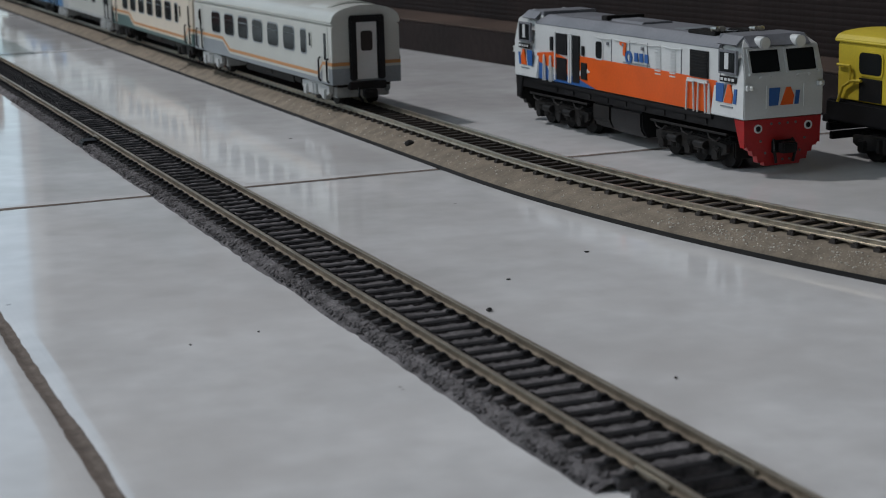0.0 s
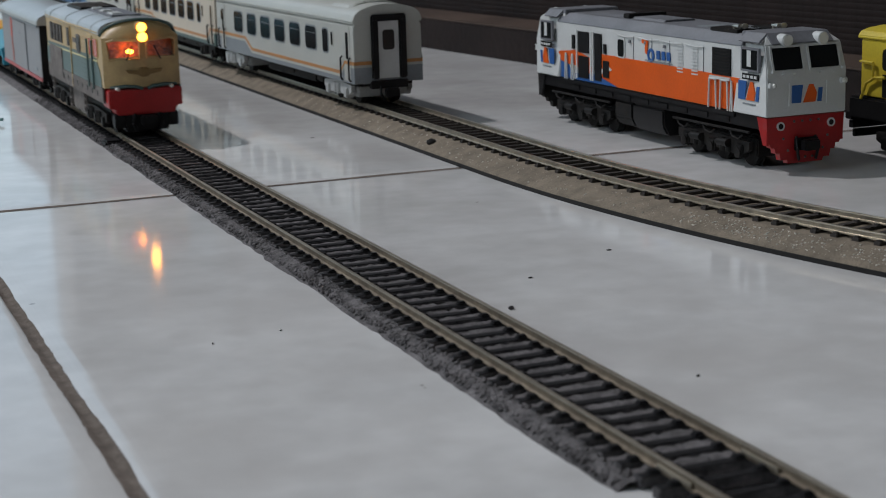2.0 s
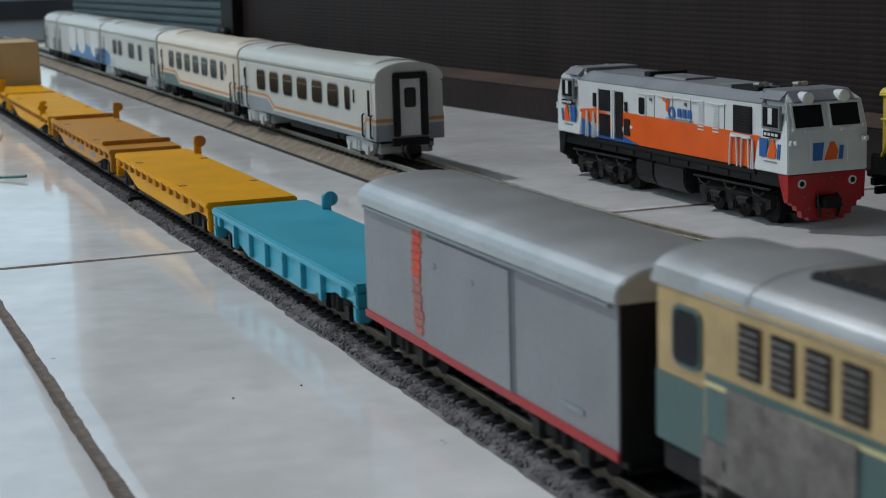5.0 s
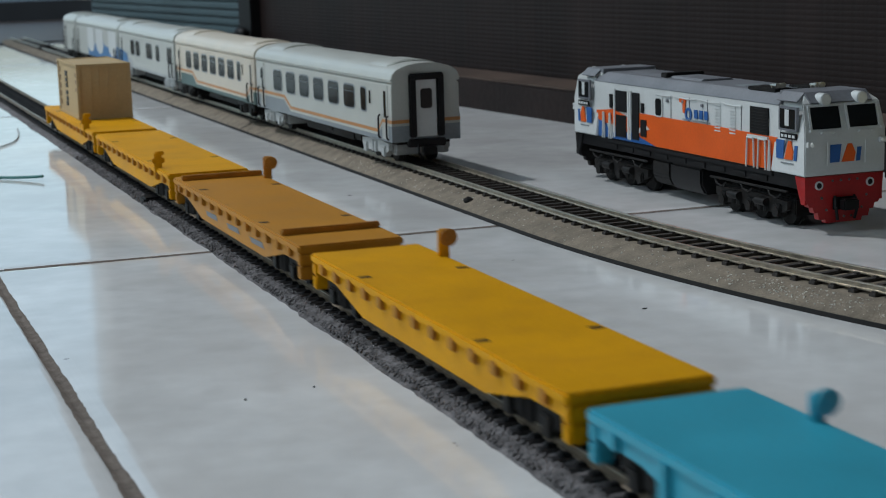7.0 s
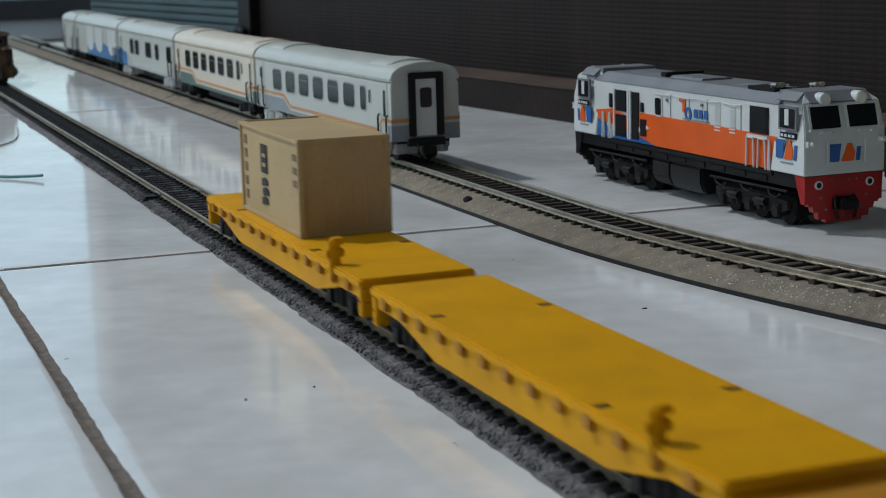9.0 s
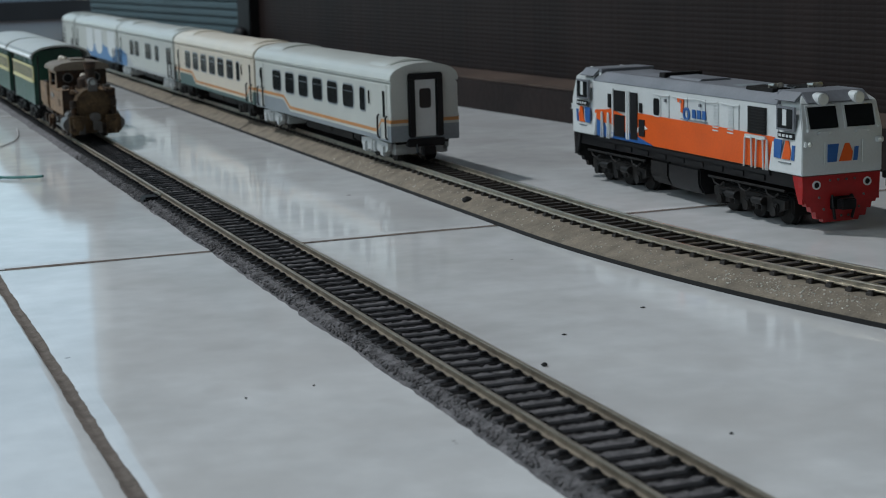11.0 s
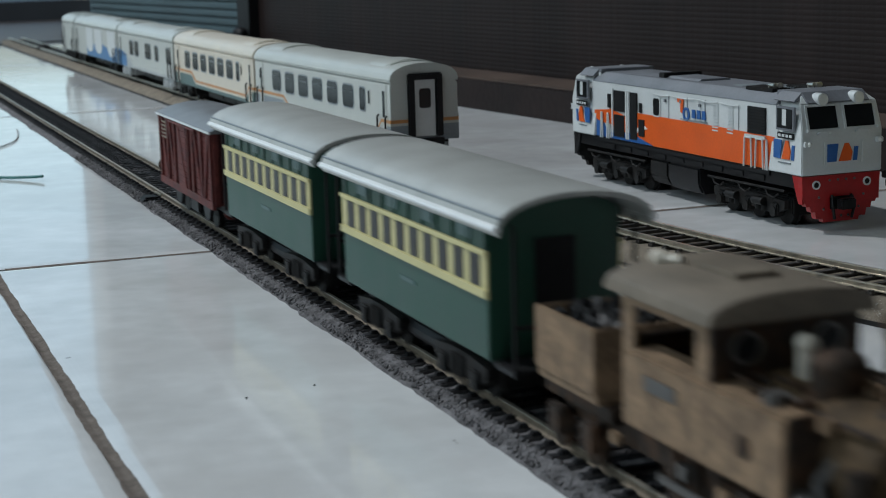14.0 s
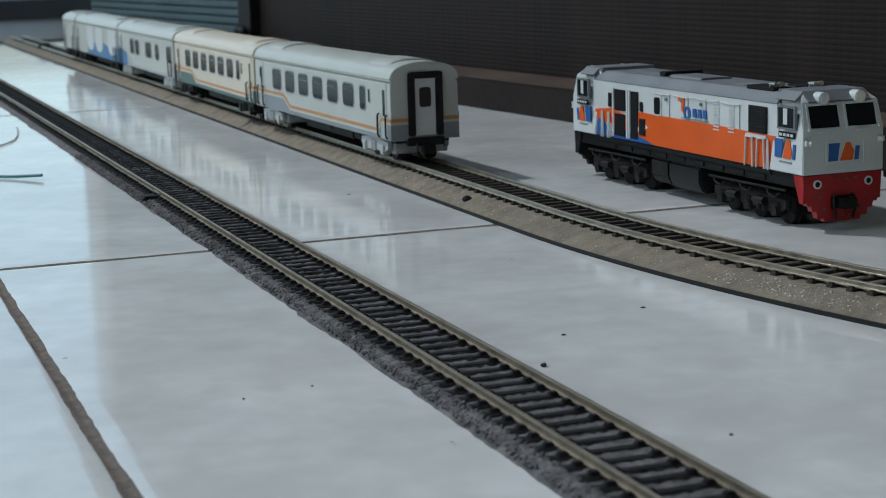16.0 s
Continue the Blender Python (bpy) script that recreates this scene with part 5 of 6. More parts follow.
def flat_wagon(label, material, L, ridge=False, stakes=(), name="flat_wagon", pockets=13):
    w = thing(name, pose(0, 1.5, RAIL_A), label, "model wagon", "flat wagons")
    h, zt = (16.4 if material is M_CYAN else 15.8), 14.5
    g = nb()
    box(g, -h, h, 0, L, zt - 2.6, zt, 0.55)
    deck = part("deck", g, material, w, "smooth painted deck")
    for s in (-1, 1):
        g = nb()
        pr = [(3, zt - 2.2), (3, zt - 5.4), (20, zt - 5.6), (44, zt - 10.4), (L - 44, zt - 10.4), (L - 20, zt - 5.6), (L - 3, zt - 5.4), (L - 3, zt - 2.2)]
        prism(g, pr, s * (h - 1.6) - 0.6, s * (h - 1.6) + 0.6, "x")
        sill = part("side_sill", g, material, w, "fish-bellied side sill")
        for k in range(pockets):
            y = 11 + (L - 22) * k / (pockets - 1)
            g = nb()
            if material is M_CYAN:
                low = zt - 5.2 if min(y, L - y) < 22 else zt - 9.6
                box(g, *sorted((s * (h - 1.2), s * (h + 0.4))), y - 1.4, y + 1.4, low, zt - 1.8, 0.3)
            else:
                box(g, *sorted((s * (h - 1.2), s * (h + 0.35))), y - 1.7, y + 1.7, zt - 4.6, zt - 1.4, 0.3)
            part("stake_pocket", g, material if material is M_CYAN else M_POCKET, sill)
        if material not in (M_YELLOW, M_CYAN):
            for k in range(3):
                part("lettering_bar", side_panel(s * (h - 0.95), [(44 + 32 * k, zt - 7.8), (60 + 32 * k, zt - 8.0), (62 + 32 * k, zt - 6.4), (46 + 32 * k, zt - 6.0)], 0.2), M_ROOFGREY, sill)
        for y in (49, L - 42):
            g = nb()
            box(g, s * (h - 2.6) - 1.5, s * (h - 2.6) + 1.5, y - 1.2, y + 1.2, zt - 0.4, zt + 0.06)
            if material is not M_CYAN:
                part("lock_hole", g, M_BLACK, deck, "dark lock hole")
    for y in (0, L):
        d = -1 if y == 0 else 1
        g = nb()
        box(g, -h + 0.4, h - 0.4, *sorted((y, y - d * 3)), zt - 6.2, zt - 2.4, 0.4)
        for s in (-1, 1):
            box(g, s * (h - 2.4) - 2.0, s * (h - 2.4) + 2.0, *sorted((y, y - d * 3)), zt - 10.4, zt - 6, 0.5)
        part("end_beam", g, material, w)
        coupler(w, y, 6.6, d * 3.6)
    if ridge:
        for y in (22, L - 12):
            g = nb()
            box(g, -h + 0.6, h - 0.6, y - 2.0, y + 0.2, zt - 0.2, zt + 2.0, 0.4)
            part("stop_bar", g, M_POCKET, deck, "rusty brown stop bar")
    for x, y, ht in stakes:
        g = nb()
        box(g, x - 1.5, x + 1.5, y - 1.0, y + 1.0, zt - 5, zt + ht * 0.7, 0.5)
        if x < 0:
            box(g, x - 2.4, x + 2.6, y - 0.8, y + 0.8, zt + ht * 0.2, zt + ht * 0.42, 0.3)
            box(g, x - 0.8, x + 2.4, y - 1.6, y + 1.6, zt + ht * 0.55, zt + ht * 0.72, 0.3)
        b = part("brake_stand", g, material, w, "upright brake stand")
        if x > 0:
            g = nb()
            rod(g, (x + 0.8, y - 2.2, zt + ht * 0.5), (x + 0.8, y - 1.4, zt + ht * 0.5), 2.5, 16)
            rod(g, (x + 0.8, y, zt + ht * 0.5), (x + 0.8, y - 2.6, zt + ht * 0.5), 0.7, 8)
            part("brake_wheel", g, M_POCKET if material is not M_CYAN else M_CYAN, b)
    g = nb()
    box(g, -4, 4, 4, L - 4, 5.0, zt - 2, 0.4)
    for s in (-1, 1):
        box(g, s * 9 - 0.8, s * 9 + 0.8, 20, L - 20, 6.4, zt - 2, 0.2)
    part("centre_sill", g, M_DARKMETAL, w)
    bogie(w, 24, 0, 2, 20, M_DARKMETAL, 12.4, 4.2)
    bogie(w, L - 24, 0, 2, 20, M_DARKMETAL, 12.4, 4.2)
    return w


def container():
    c = thing("container", pose(0, 2.3, RAIL_A), "tan model freight container with a dark printed mark on its side", "model container")
    h, L, H = 14.0, 71.6, 29.9
    g = nb()
    box(g, -h + 0.7, h - 0.7, 0.7, L - 0.7, 0.4, H - 0.5, 0.2)
    core = part("box_body", g, M_KRAFT, c)
    g = nb()
    for x0 in (-h, h - 1.8):
        for y0 in (0, L - 1.8):
            box(g, x0, x0 + 1.8, y0, y0 + 1.8, 0, H, 0.25)
        for z0 in (0, H - 1.5):
            box(g, x0, x0 + 1.8, 1, L - 1, z0, z0 + 1.5, 0.25)
    for y0 in (0, L - 1.8):
        for z0 in (0, H - 1.5):
            box(g, -h + 1, h - 1, y0, y0 + 1.8, z0, z0 + 1.5, 0.25)
    part("edge_frame", g, M_KRAFT, c, "raised edge frame")
    for x0 in (-h - 0.1, h - 2.1):
        for y0 in (-0.1, L - 2.1):
            for z0 in (-0.0, H - 1.9):
                g = nb()
                box(g, x0, x0 + 2.2, y0, y0 + 2.2, z0, z0 + 2.0, 0.3)
                part("corner_casting", g, M_KRAFT, c)
    g = nb()
    for x in (-6.5, -2.2, 2.2, 6.5):
        rod(g, (x, 0.62, 1.8), (x, 0.62, H - 1.8), 0.14, 6)
    part("door_bar", g, M_KRAFT, core)
    xs = -h + 0.55
    mk = part("mark", side_panel(xs, [(38, 24.6), (45.5, 24.6), (45.5, 15.4), (38, 15.4)], 0.5), M_BLACK, core, "dark printed mark")
    for zz in (17.6, 20.6):
        part("mark_gap", side_panel(xs - 0.2, rect(39.5, 43.0, zz, zz + 1.1), 0.4), M_KRAFT, mk)
    for zz, a in ((11.6, 38.0), (8.4, 37.2), (5.4, 38.4)):
        part("mark_bar", side_panel(xs, [(a, zz), (a + 7, zz - 0.6), (a + 7.2, zz + 1.7), (a + 3.5, zz + 2.3), (a + 0.4, zz + 1.6)], 0.5), M_BLACK, mk)
    for k in range(5):
        part("text_bar", side_panel(xs, rect(64, 67, 4.5 + 4.6 * k, 7.4 + 4.6 * k), 0.4), M_RUST, core)
    for k in range(3):
        part("text_bar", side_panel(xs, rect(4, 8, 15 + 4 * k, 17 + 4 * k), 0.4), M_RUST, core)
    return c


# ---- second moving train ----
def steam_loco():
    lo = thing("steam_locomotive", pose(0, 2.6, RAIL_A), "rusty brown weathered model tank steam locomotive", "model locomotive")
    # front beam with buffers and cowcatcher blocks
    g = nb()
    box(g, -13.6, 13.6, 0, 3.2, 5.0, 15.0, 0.8)
    box(g, -13.4, -4.0, -2.2, 2.2, 4.4, 14.6, 1.4)
    box(g, 4.0, 13.4, -2.2, 2.2, 4.4, 14.6, 1.4)
    for sx in (-9, 9):
        rod(g, (sx, -3.4, 9.4), (sx, -2.0, 9.4), 2.6, 14)
    part("front_beam", g, M_RUSTBEAM, lo, "brown rusty front beam")
    g = nb()
    box(g, -2.7, 2.7, -2.6, 1.6, 11.6, 16.2, 0.9)
    box(g, -1.4, 1.4, -3.4, 0, 7.0, 11.8, 0.4)
    part("coupler", g, M_LEADEN, lo, "grey metal coupler")
    g = nb()
    box(g, -12, 12, 2, 44, 9.0, 11.0, 0.4)
    for s in (-1, 1):
        box(g, s * 8 - 0.8, s * 8 + 0.8, 2, 108, 6, 11, 0.3)
    part("frame", g, M_RUSTDARK, lo)
    # boiler, smokebox, chimney and dome
    g = nb()
    rod(g, (0, 4.5, 20.5), (0, 48, 20.5), 8.6, 24)
    boiler = part("boiler", g, M_RUSTBEAM, lo, "rusty brown boiler")
    g = nb()
    rod(g, (0, 3.4, 20.5), (0, 14, 20.5), 9.2, 24)
    rod(g, (0, 2.6, 20.5), (0, 3.6, 20.5), 7.4, 24)
    box(g, -2, 2, 2.0, 3, 19.7, 21.3, 0.2)
    for k in range(10):
        a = k * math.pi / 5
        ball(g, (8.2 * math.cos(a), 3.2, 20.5 + 8.2 * math.sin(a)), 0.5)
    part("smokebox", g, M_RUSTBEAM, boiler, "round smokebox door")
    g = nb()
    rod(g, (0, 9, 28.5), (0, 9, 41), 2.7, 16)
    rod(g, (0, 9, 40.4), (0, 9, 44.0), 2.9, 16, 3.6)
    rod(g, (0, 9, 28), (0, 9, 30), 4.6, 16, 2.8)
    part("chimney", g, M_RUSTDARK, boiler, "flared chimney")
    g = nb()
    rod(g, (0, 26, 28), (0, 26, 33), 4.6, 16)
    ball(g, (0, 26, 33), 4.6, (1, 1, 0.6))
    part("dome", g, M_RUSTDARK, boiler)
    g = nb()
    rod(g, (0, 35, 28), (0, 35, 34), 1.6, 10)
    rod(g, (2, 37, 28), (2, 37, 32), 1.1, 10)
    ball(g, (0, 35, 34.5), 1.9)
    part("safety_valve", g, M_CREAMW, boiler, "pale safety valve")
    g = nb()
    rod(g, (0, 0.6, 33.0), (0, 5, 33.0), 2.6, 16)
    box(g, -2.4, 2.4, 2, 5.5, 28, 31, 0.3)
    hl = part("headlamp", g, M_LEADEN, lo, "unlit round headlamp")
    g = ring(nb(), (0, 0.3, 33.0), 2.4, 0.8, "y", 18, 0.5)
    part("lamp_rim", g, M_LEADEN, hl)
    g = ball(nb(), (0, 0.7, 33.0), 1.9, (1, 0.4, 1))
    part("lamp_glass", g, M_LAMPGLASS, hl, "unlit pale lamp glass")
    # cylinders and rods
    for s in (-1, 1):
        g = nb()
        rod(g, (s * 12.2, 5, 9.6), (s * 12.2, 18, 9.6), 4.2, 16)
        rod(g, (s * 11.5, 5.5, 14.4), (s * 11.5, 17, 14.4), 2.4, 12)
        part("cylinder", g, M_LEADEN, lo, "grey worn cylinder")
        g = nb()
        rod(g, (s * 12.6, 18, 9.0), (s * 12.6, 40, 7.5), 0.7, 8)
        box(g, s * 12.2 - 0.5, s * 12.2 + 0.5, 26, 62, 5.2, 6.8, 0.3)
        part("side_rod", g, M_LEADEN, lo)
        # side tanks
        g = nb()
        box(g, *sorted((s * 7.6, s * 14.2)), 18, 70, 13.6, 28.2, 0.7)
        tk = part("side_tank", g, M_RUST, lo, "light rusty brown side tank")
        part("tank_front", box(nb(), *sorted((s * 7.7, s * 14.25)), 17.0, 17.95, 13.5, 28.3, 0.3), M_RUSTDARK, tk, "dark tank front plate")
        for k in range(16):
            g = nb()
            ball(g, (s * 14.2, 20 + k * 3.2, 27.2), 0.35)
            ball(g, (s * 14.2, 22 + k * 3.2, 14.2), 0.35)
            part("rivet", g, M_RUST, tk)
        part("plate", side_panel(s * 14.3, rect(52, 63, 22.0, 24.6), 0.4), M_LEADEN, tk, "pale name plate")
        g = nb()
        rod(g, (s * 14.0, 30, 20.5), (s * 14.5, 30, 20.5), 2.0, 14)
        part("round_cap", g, M_RUSTDARK, tk)
        g = nb()
        rod(g, (s * 11, 26, 28.0), (s * 11, 26, 30.0), 2.0, 12)
        part("filler", g, M_LEADEN, tk)
        g = nb()
        pipe(g, [(s * 7.6, 5, 27.5), (s * 9.4, 30, 28.5), (s * 9.4, 44, 29.5)], 0.5, 6)
        part("handrail", g, M_RUSTDARK, boiler)
        g = nb()
        pipe(g, [(s * 7.2, 12, 24), (s * 9.6, 16, 18), (s * 10.4, 14, 13)], 1.1, 8)
        part("steam_pipe", g, M_LEADEN, boiler)
    # cab
    cabp = part("cab_back", box(nb(), -12.4, 12.4, 70.6, 72, 13.2, 30, 0.2), M_RUSTDARK, lo, "dark cab back sheet")
    for s in (-1, 1):
        x0, x1 = sorted((s * 12.6, s * 13.7))
        part("cab_side", box(nb(), x0, x1, 42, 73, 13.4, 27.0, 0.3), M_RUST, cabp, "light rusty cab side")
        for y0, y1 in ((42, 46.5), (68.5, 73)):
            part("pillar", box(nb(), x0 + 0.1, x1 - 0.1, y0, y1, 26.8, 38.0, 0.2), M_RUST, cabp)
        part("roof_rail", box(nb(), x0 - 0.05, x1 + 0.05, 42, 73, 36.0, 38.5, 0.2), M_RUST, cabp)
    g = nb()
    prism(g, arch(13.6, 26, 37, 41, 8), 41, 42.4)
    part("cab_front", g, M_RUSTDARK, cabp, "dark cab front sheet")
    for s in (-1, 1):
        g = ring(nb(), (s * 7.5, 40.4, 33.5), 2.9, 0.7, "y", 16, 0.8)
        part("spectacle_rim", g, M_LEADEN, cabp)
        g = nb()
        rod(g, (s * 7.5, 40.7, 33.5), (s * 7.5, 41.2, 33.5), 2.3, 16)
        part("spectacle", g, M_GLASS, cabp)
    g = nb()
    prism(g, arch(15.4, 37.9, 38.5, 42.8, 10), 38.6, 77, bev=0.25)
    rf = part("cab_roof", g, M_ROOFRUST, cabp, "dusty brown curved roof")
    g = nb()
    box(g, -4, 4, 50, 66, 42.4, 43.8, 0.3)
    part("roof_hatch", g, M_ROOFRUST, rf)
    g = nb()
    ball(g, (-6, 73, 43.0), 1.9)
    rod(g, (-6, 73, 43), (-4, 69, 43.3), 1.0, 8)
    part("whistle", g, M_CREAMW, rf, "pale whistle")
    # oversized black block with levers, put in for the shade inside the cab
    g = nb()
    box(g, -11, 11, 44, 70, 12, 24, 0.4)
    for k in range(6):
        rod(g, (-6 + 2.4 * k, 44.5, 26), (-6 + 2.4 * k, 46, 30), 0.7, 6)
    part("backhead_dark_fill", g, M_BLACK, cabp)
    # bunker behind the cab
    bk = part("bunker", box(nb(), -13.4, 13.4, 84, 111, 13.5, 16.0, 0.3), M_RUST, lo, "light brown fuel bunker")
    for s in (-1, 1):
        part("bunker_side", box(nb(), *sorted((s * 12.8, s * 14.0)), 84, 111, 15.5, 28.4, 0.3), M_RUST, bk)
    for y in (84.2, 109.8):
        part("bunker_end", box(nb(), -12.7, 12.7, y, y + 1, 15.8, 28.2, 0.2), M_RUST, bk)
    rnd = random.Random(3)
    g = nb()
    for i in range(120):
        x, y = rnd.uniform(-12, 12), rnd.uniform(86, 109)
        r = rnd.uniform(1.0, 2.2)
        t = bmesh.new()
        bmesh.ops.create_icosphere(t, subdivisions=1, radius=r)
        for v in t.verts:
            v.co = Vector((x, y, 26.6 + rnd.uniform(0, 2.2) - 0.06 * abs(x))) + v.co * rnd.uniform(0.8, 1.15)
        add_mesh(g, t)
    tagged(part("coal", g, M_BLACK, bk, "heap of black coal"), kind="stuff")
    g = nb()
    for y in (90, 105):
        for s in (-1, 1):
            rod(g, (s * 9.8, y, 4.2), (s * 11.4, y, 4.2), 4.2, 18)
            box(g, s * 12 - 1, s * 12 + 1, y - 3, y + 3, 3, 9, 0.5)
    box(g, -11.5, 11.5, 82, 112, 10, 13.6, 0.4)
    part("bunker_truck", g, M_RUSTDARK, lo)
    for y in (28, 43, 58):
        g = nb()
        for s in (-1, 1):
            rod(g, (s * 7.4, y, 6.6), (s * 9.8, y, 6.6), 6.6, 24)
            rod(g, (s * 9.8, y, 6.6), (s * 11.4, y, 6.6), 1.4, 10)
        part("driving_wheel", g, M_RUSTDARK, lo)
    coupler(lo, 112, 6.6, 4)
    rg = random.Random(21)
    for k in range(46):
        zone = k % 4
        g = nb()
        if zone == 0:
            y, s = rg.uniform(14, 40), rg.choice((-1, 1))
            x, z = s * rg.uniform(8.2, 13.0), 26.4
            box(g, x - rg.uniform(0.5, 1.6), x + rg.uniform(0.5, 1.6), y - rg.uniform(0.6, 2), y + rg.uniform(0.6, 2), z - 0.3, z + rg.uniform(0.8, 3.2), 0.2)
        elif zone == 1:
            x = rg.uniform(-13, 13)
            box(g, x - rg.uniform(0.4, 1.3), x + rg.uniform(0.4, 1.3), -2.4, 0.5, rg.uniform(4.5, 7), rg.uniform(8, 12.8), 0.2)
        elif zone == 2:
            a = rg.uniform(0.2, 2.9)
            y = rg.uniform(8, 38)
            c, d = math.cos(a), math.sin(a)
            pipe(g, [(c * 8.4, y, 20.5 + d * 8.4), (c * 9.8, y + 1, 20.5 + d * 9.8), (c * 9.8, y + rg.uniform(4, 10), 20.5 + d * 9.6)], rg.uniform(0.35, 0.7), 6)
        else:
            s = rg.choice((-1, 1))
            y = rg.uniform(20, 80)
            box(g, s * 12.5 - 0.6, s * 12.5 + 0.8, y - 1.5, y + rg.uniform(1, 3), rg.uniform(7, 9), rg.uniform(10, 13), 0.2)
        part("fitting", g, rg.choice((M_RUSTDARK, M_RUST, M_LEADEN, M_RUSTDARK)), lo)
    for s in (-1, 1):
        g = nb()
        rod(g, (s * 10.5, 4.5, 13), (s * 10.5, 4.5, 19), 1.6, 12)
        rod(g, (s * 10.5, 4.5, 19.5), (s * 10.5, 4.5, 23), 1.9, 12)
        part("air_pump", g, M_RUSTDARK, lo, "upright air pump")
    return lo


def green_coach(L=103.0):
    c = thing("vintage_coach", pose(0, 2.8, RAIL_A), "dark green vintage coach with pale window band and grey roof", "model coach", "green coaches")
    h, z0 = 15.0, 11.6
    wt, top = 41.6, 48.8
    pitch = (L - 4.5) / 10
    g = nb()
    prism(g, arch(h, z0, wt, wt + 4.6, 10), 0, L, bev=0.25)
    body = part("body", g, M_COACHGREEN, c, "dark green panelled body")
    g = nb()
    n = 14
    outer = [(-(h + 2.4) * math.cos(math.pi * i / n), wt + (top - wt) * math.sin(math.pi * i / n) ** 0.8) for i in range(n + 1)]
    inner = [(x * 0.965, z - 1.1) for x, z in reversed(outer)]
    prism(g, outer + inner, -11.5, L + 11.5)
    roof = part("roof", g, M_PALEROOF, c, "pale grey arched roof overhanging the end platforms")
    for s in (-1, 1):
        g = nb()
        pipe(g, [(s * (h + 2.3), -11.5, wt + 0.6), (s * (h + 2.3), L + 11.5, wt + 0.6)], 0.85, 8)
        part("roof_rim", g, M_RIMWHITE, roof, "white roof edge")
        zr = wt + (top - wt) * math.sin(math.pi * 0.1) ** 0.8
        xr = (h + 2.4) * math.cos(math.pi * 0.1)
        g = nb()
        pipe(g, [(s * xr, -11.3, zr), (s * xr, L + 11.3, zr)], 0.35, 6)
        part("gutter", g, M_GREY, roof, "grey rain strip")
        x = s * (h + 0.05)
        part("cream_band", side_panel(x, rect(0, L, z0 + 14.2, z0 + 23.6), 0.5), M_BANDCREAM, body, "pale yellow window band")
        for k in range(10):
            y = 3.4 + k * pitch
            part("window", side_panel(x + s * 0.2, rect(y, y + 5.9, z0 + 15.9, z0 + 22.8), 0.4), M_SHADE, body, "narrow dark window")
        part("band_ledge", side_panel(x + s * 0.3, rect(-0.4, L + 0.4, z0 + 13.8, z0 + 15.6), 0.9), M_BANDCREAM, body, "pale lower ledge")
        part("band_ledge", side_panel(x + s * 0.3, rect(-0.4, L + 0.4, z0 + 23.2, z0 + 24.2), 0.9), M_BANDCREAM, body)
        for k in range(11):
            y = 0.6 + k * pitch
            part("batten", side_panel(x + s * 0.1, rect(y, y + 0.9, z0 + 24.4, wt - 0.4), 0.5), M_COACHGREEN, body)
        for k in range(4):
            part("vent", side_panel(x + s * 0.08, rect(9 + 24 * k, 17 + 24 * k, z0 + 25.6, wt - 1.2), 0.4), M_GREEN, body)
        part("lettering_bar", side_panel(x + s * 0.05, rect(46, 56, z0 + 8.6, z0 + 9.6), 0.3), M_GREEN, body)
    for y0, d in ((0, -1), (L, 1)):
        part("end_door", face_panel(y0 + d * 0.2, rect(-4.5, 4.5, z0 + 1, z0 + 26), 0.5), M_BLACK, body, "dark end door")
        g = nb()
        box(g, -14, 14, *sorted((y0, y0 + d * 11)), z0 - 1.6, z0, 0.3)
        for s in (-1, 1):
            rod(g, (s * 13.4, y0 + d * 10.4, z0 - 1), (s * 13.4, y0 + d * 10.4, wt + 1), 0.5, 8)
            pipe(g, [(s * 13.4, y0 + d * 10.4, z0 + 9), (s * 5, y0 + d * 10.4, z0 + 9)], 0.5, 8)
            rod(g, (s * 5, y0 + d * 10.4, z0 - 1), (s * 5, y0 + d * 10.4, z0 + 9), 0.5, 8)
        part("end_platform", g, M_BLACK, c, "black end platform with railings")
        coupler(c, y0 + d * 11, 7, d * 3)
    g = nb()
    box(g, -11, 11, 2, L - 2, z0 - 3, z0 + 0.2, 0.3)
    rod(g, (-9, 40, 6), (-9, 62, 6), 2.4, 10)
    part("underframe", g, M_BLACK, c)
    bogie(c, 22, 0, 2, 20, M_DARKMETAL, 12.6, 4.4)
    bogie(c, L - 22, 0, 2, 20, M_DARKMETAL, 12.6, 4.4)
    return c


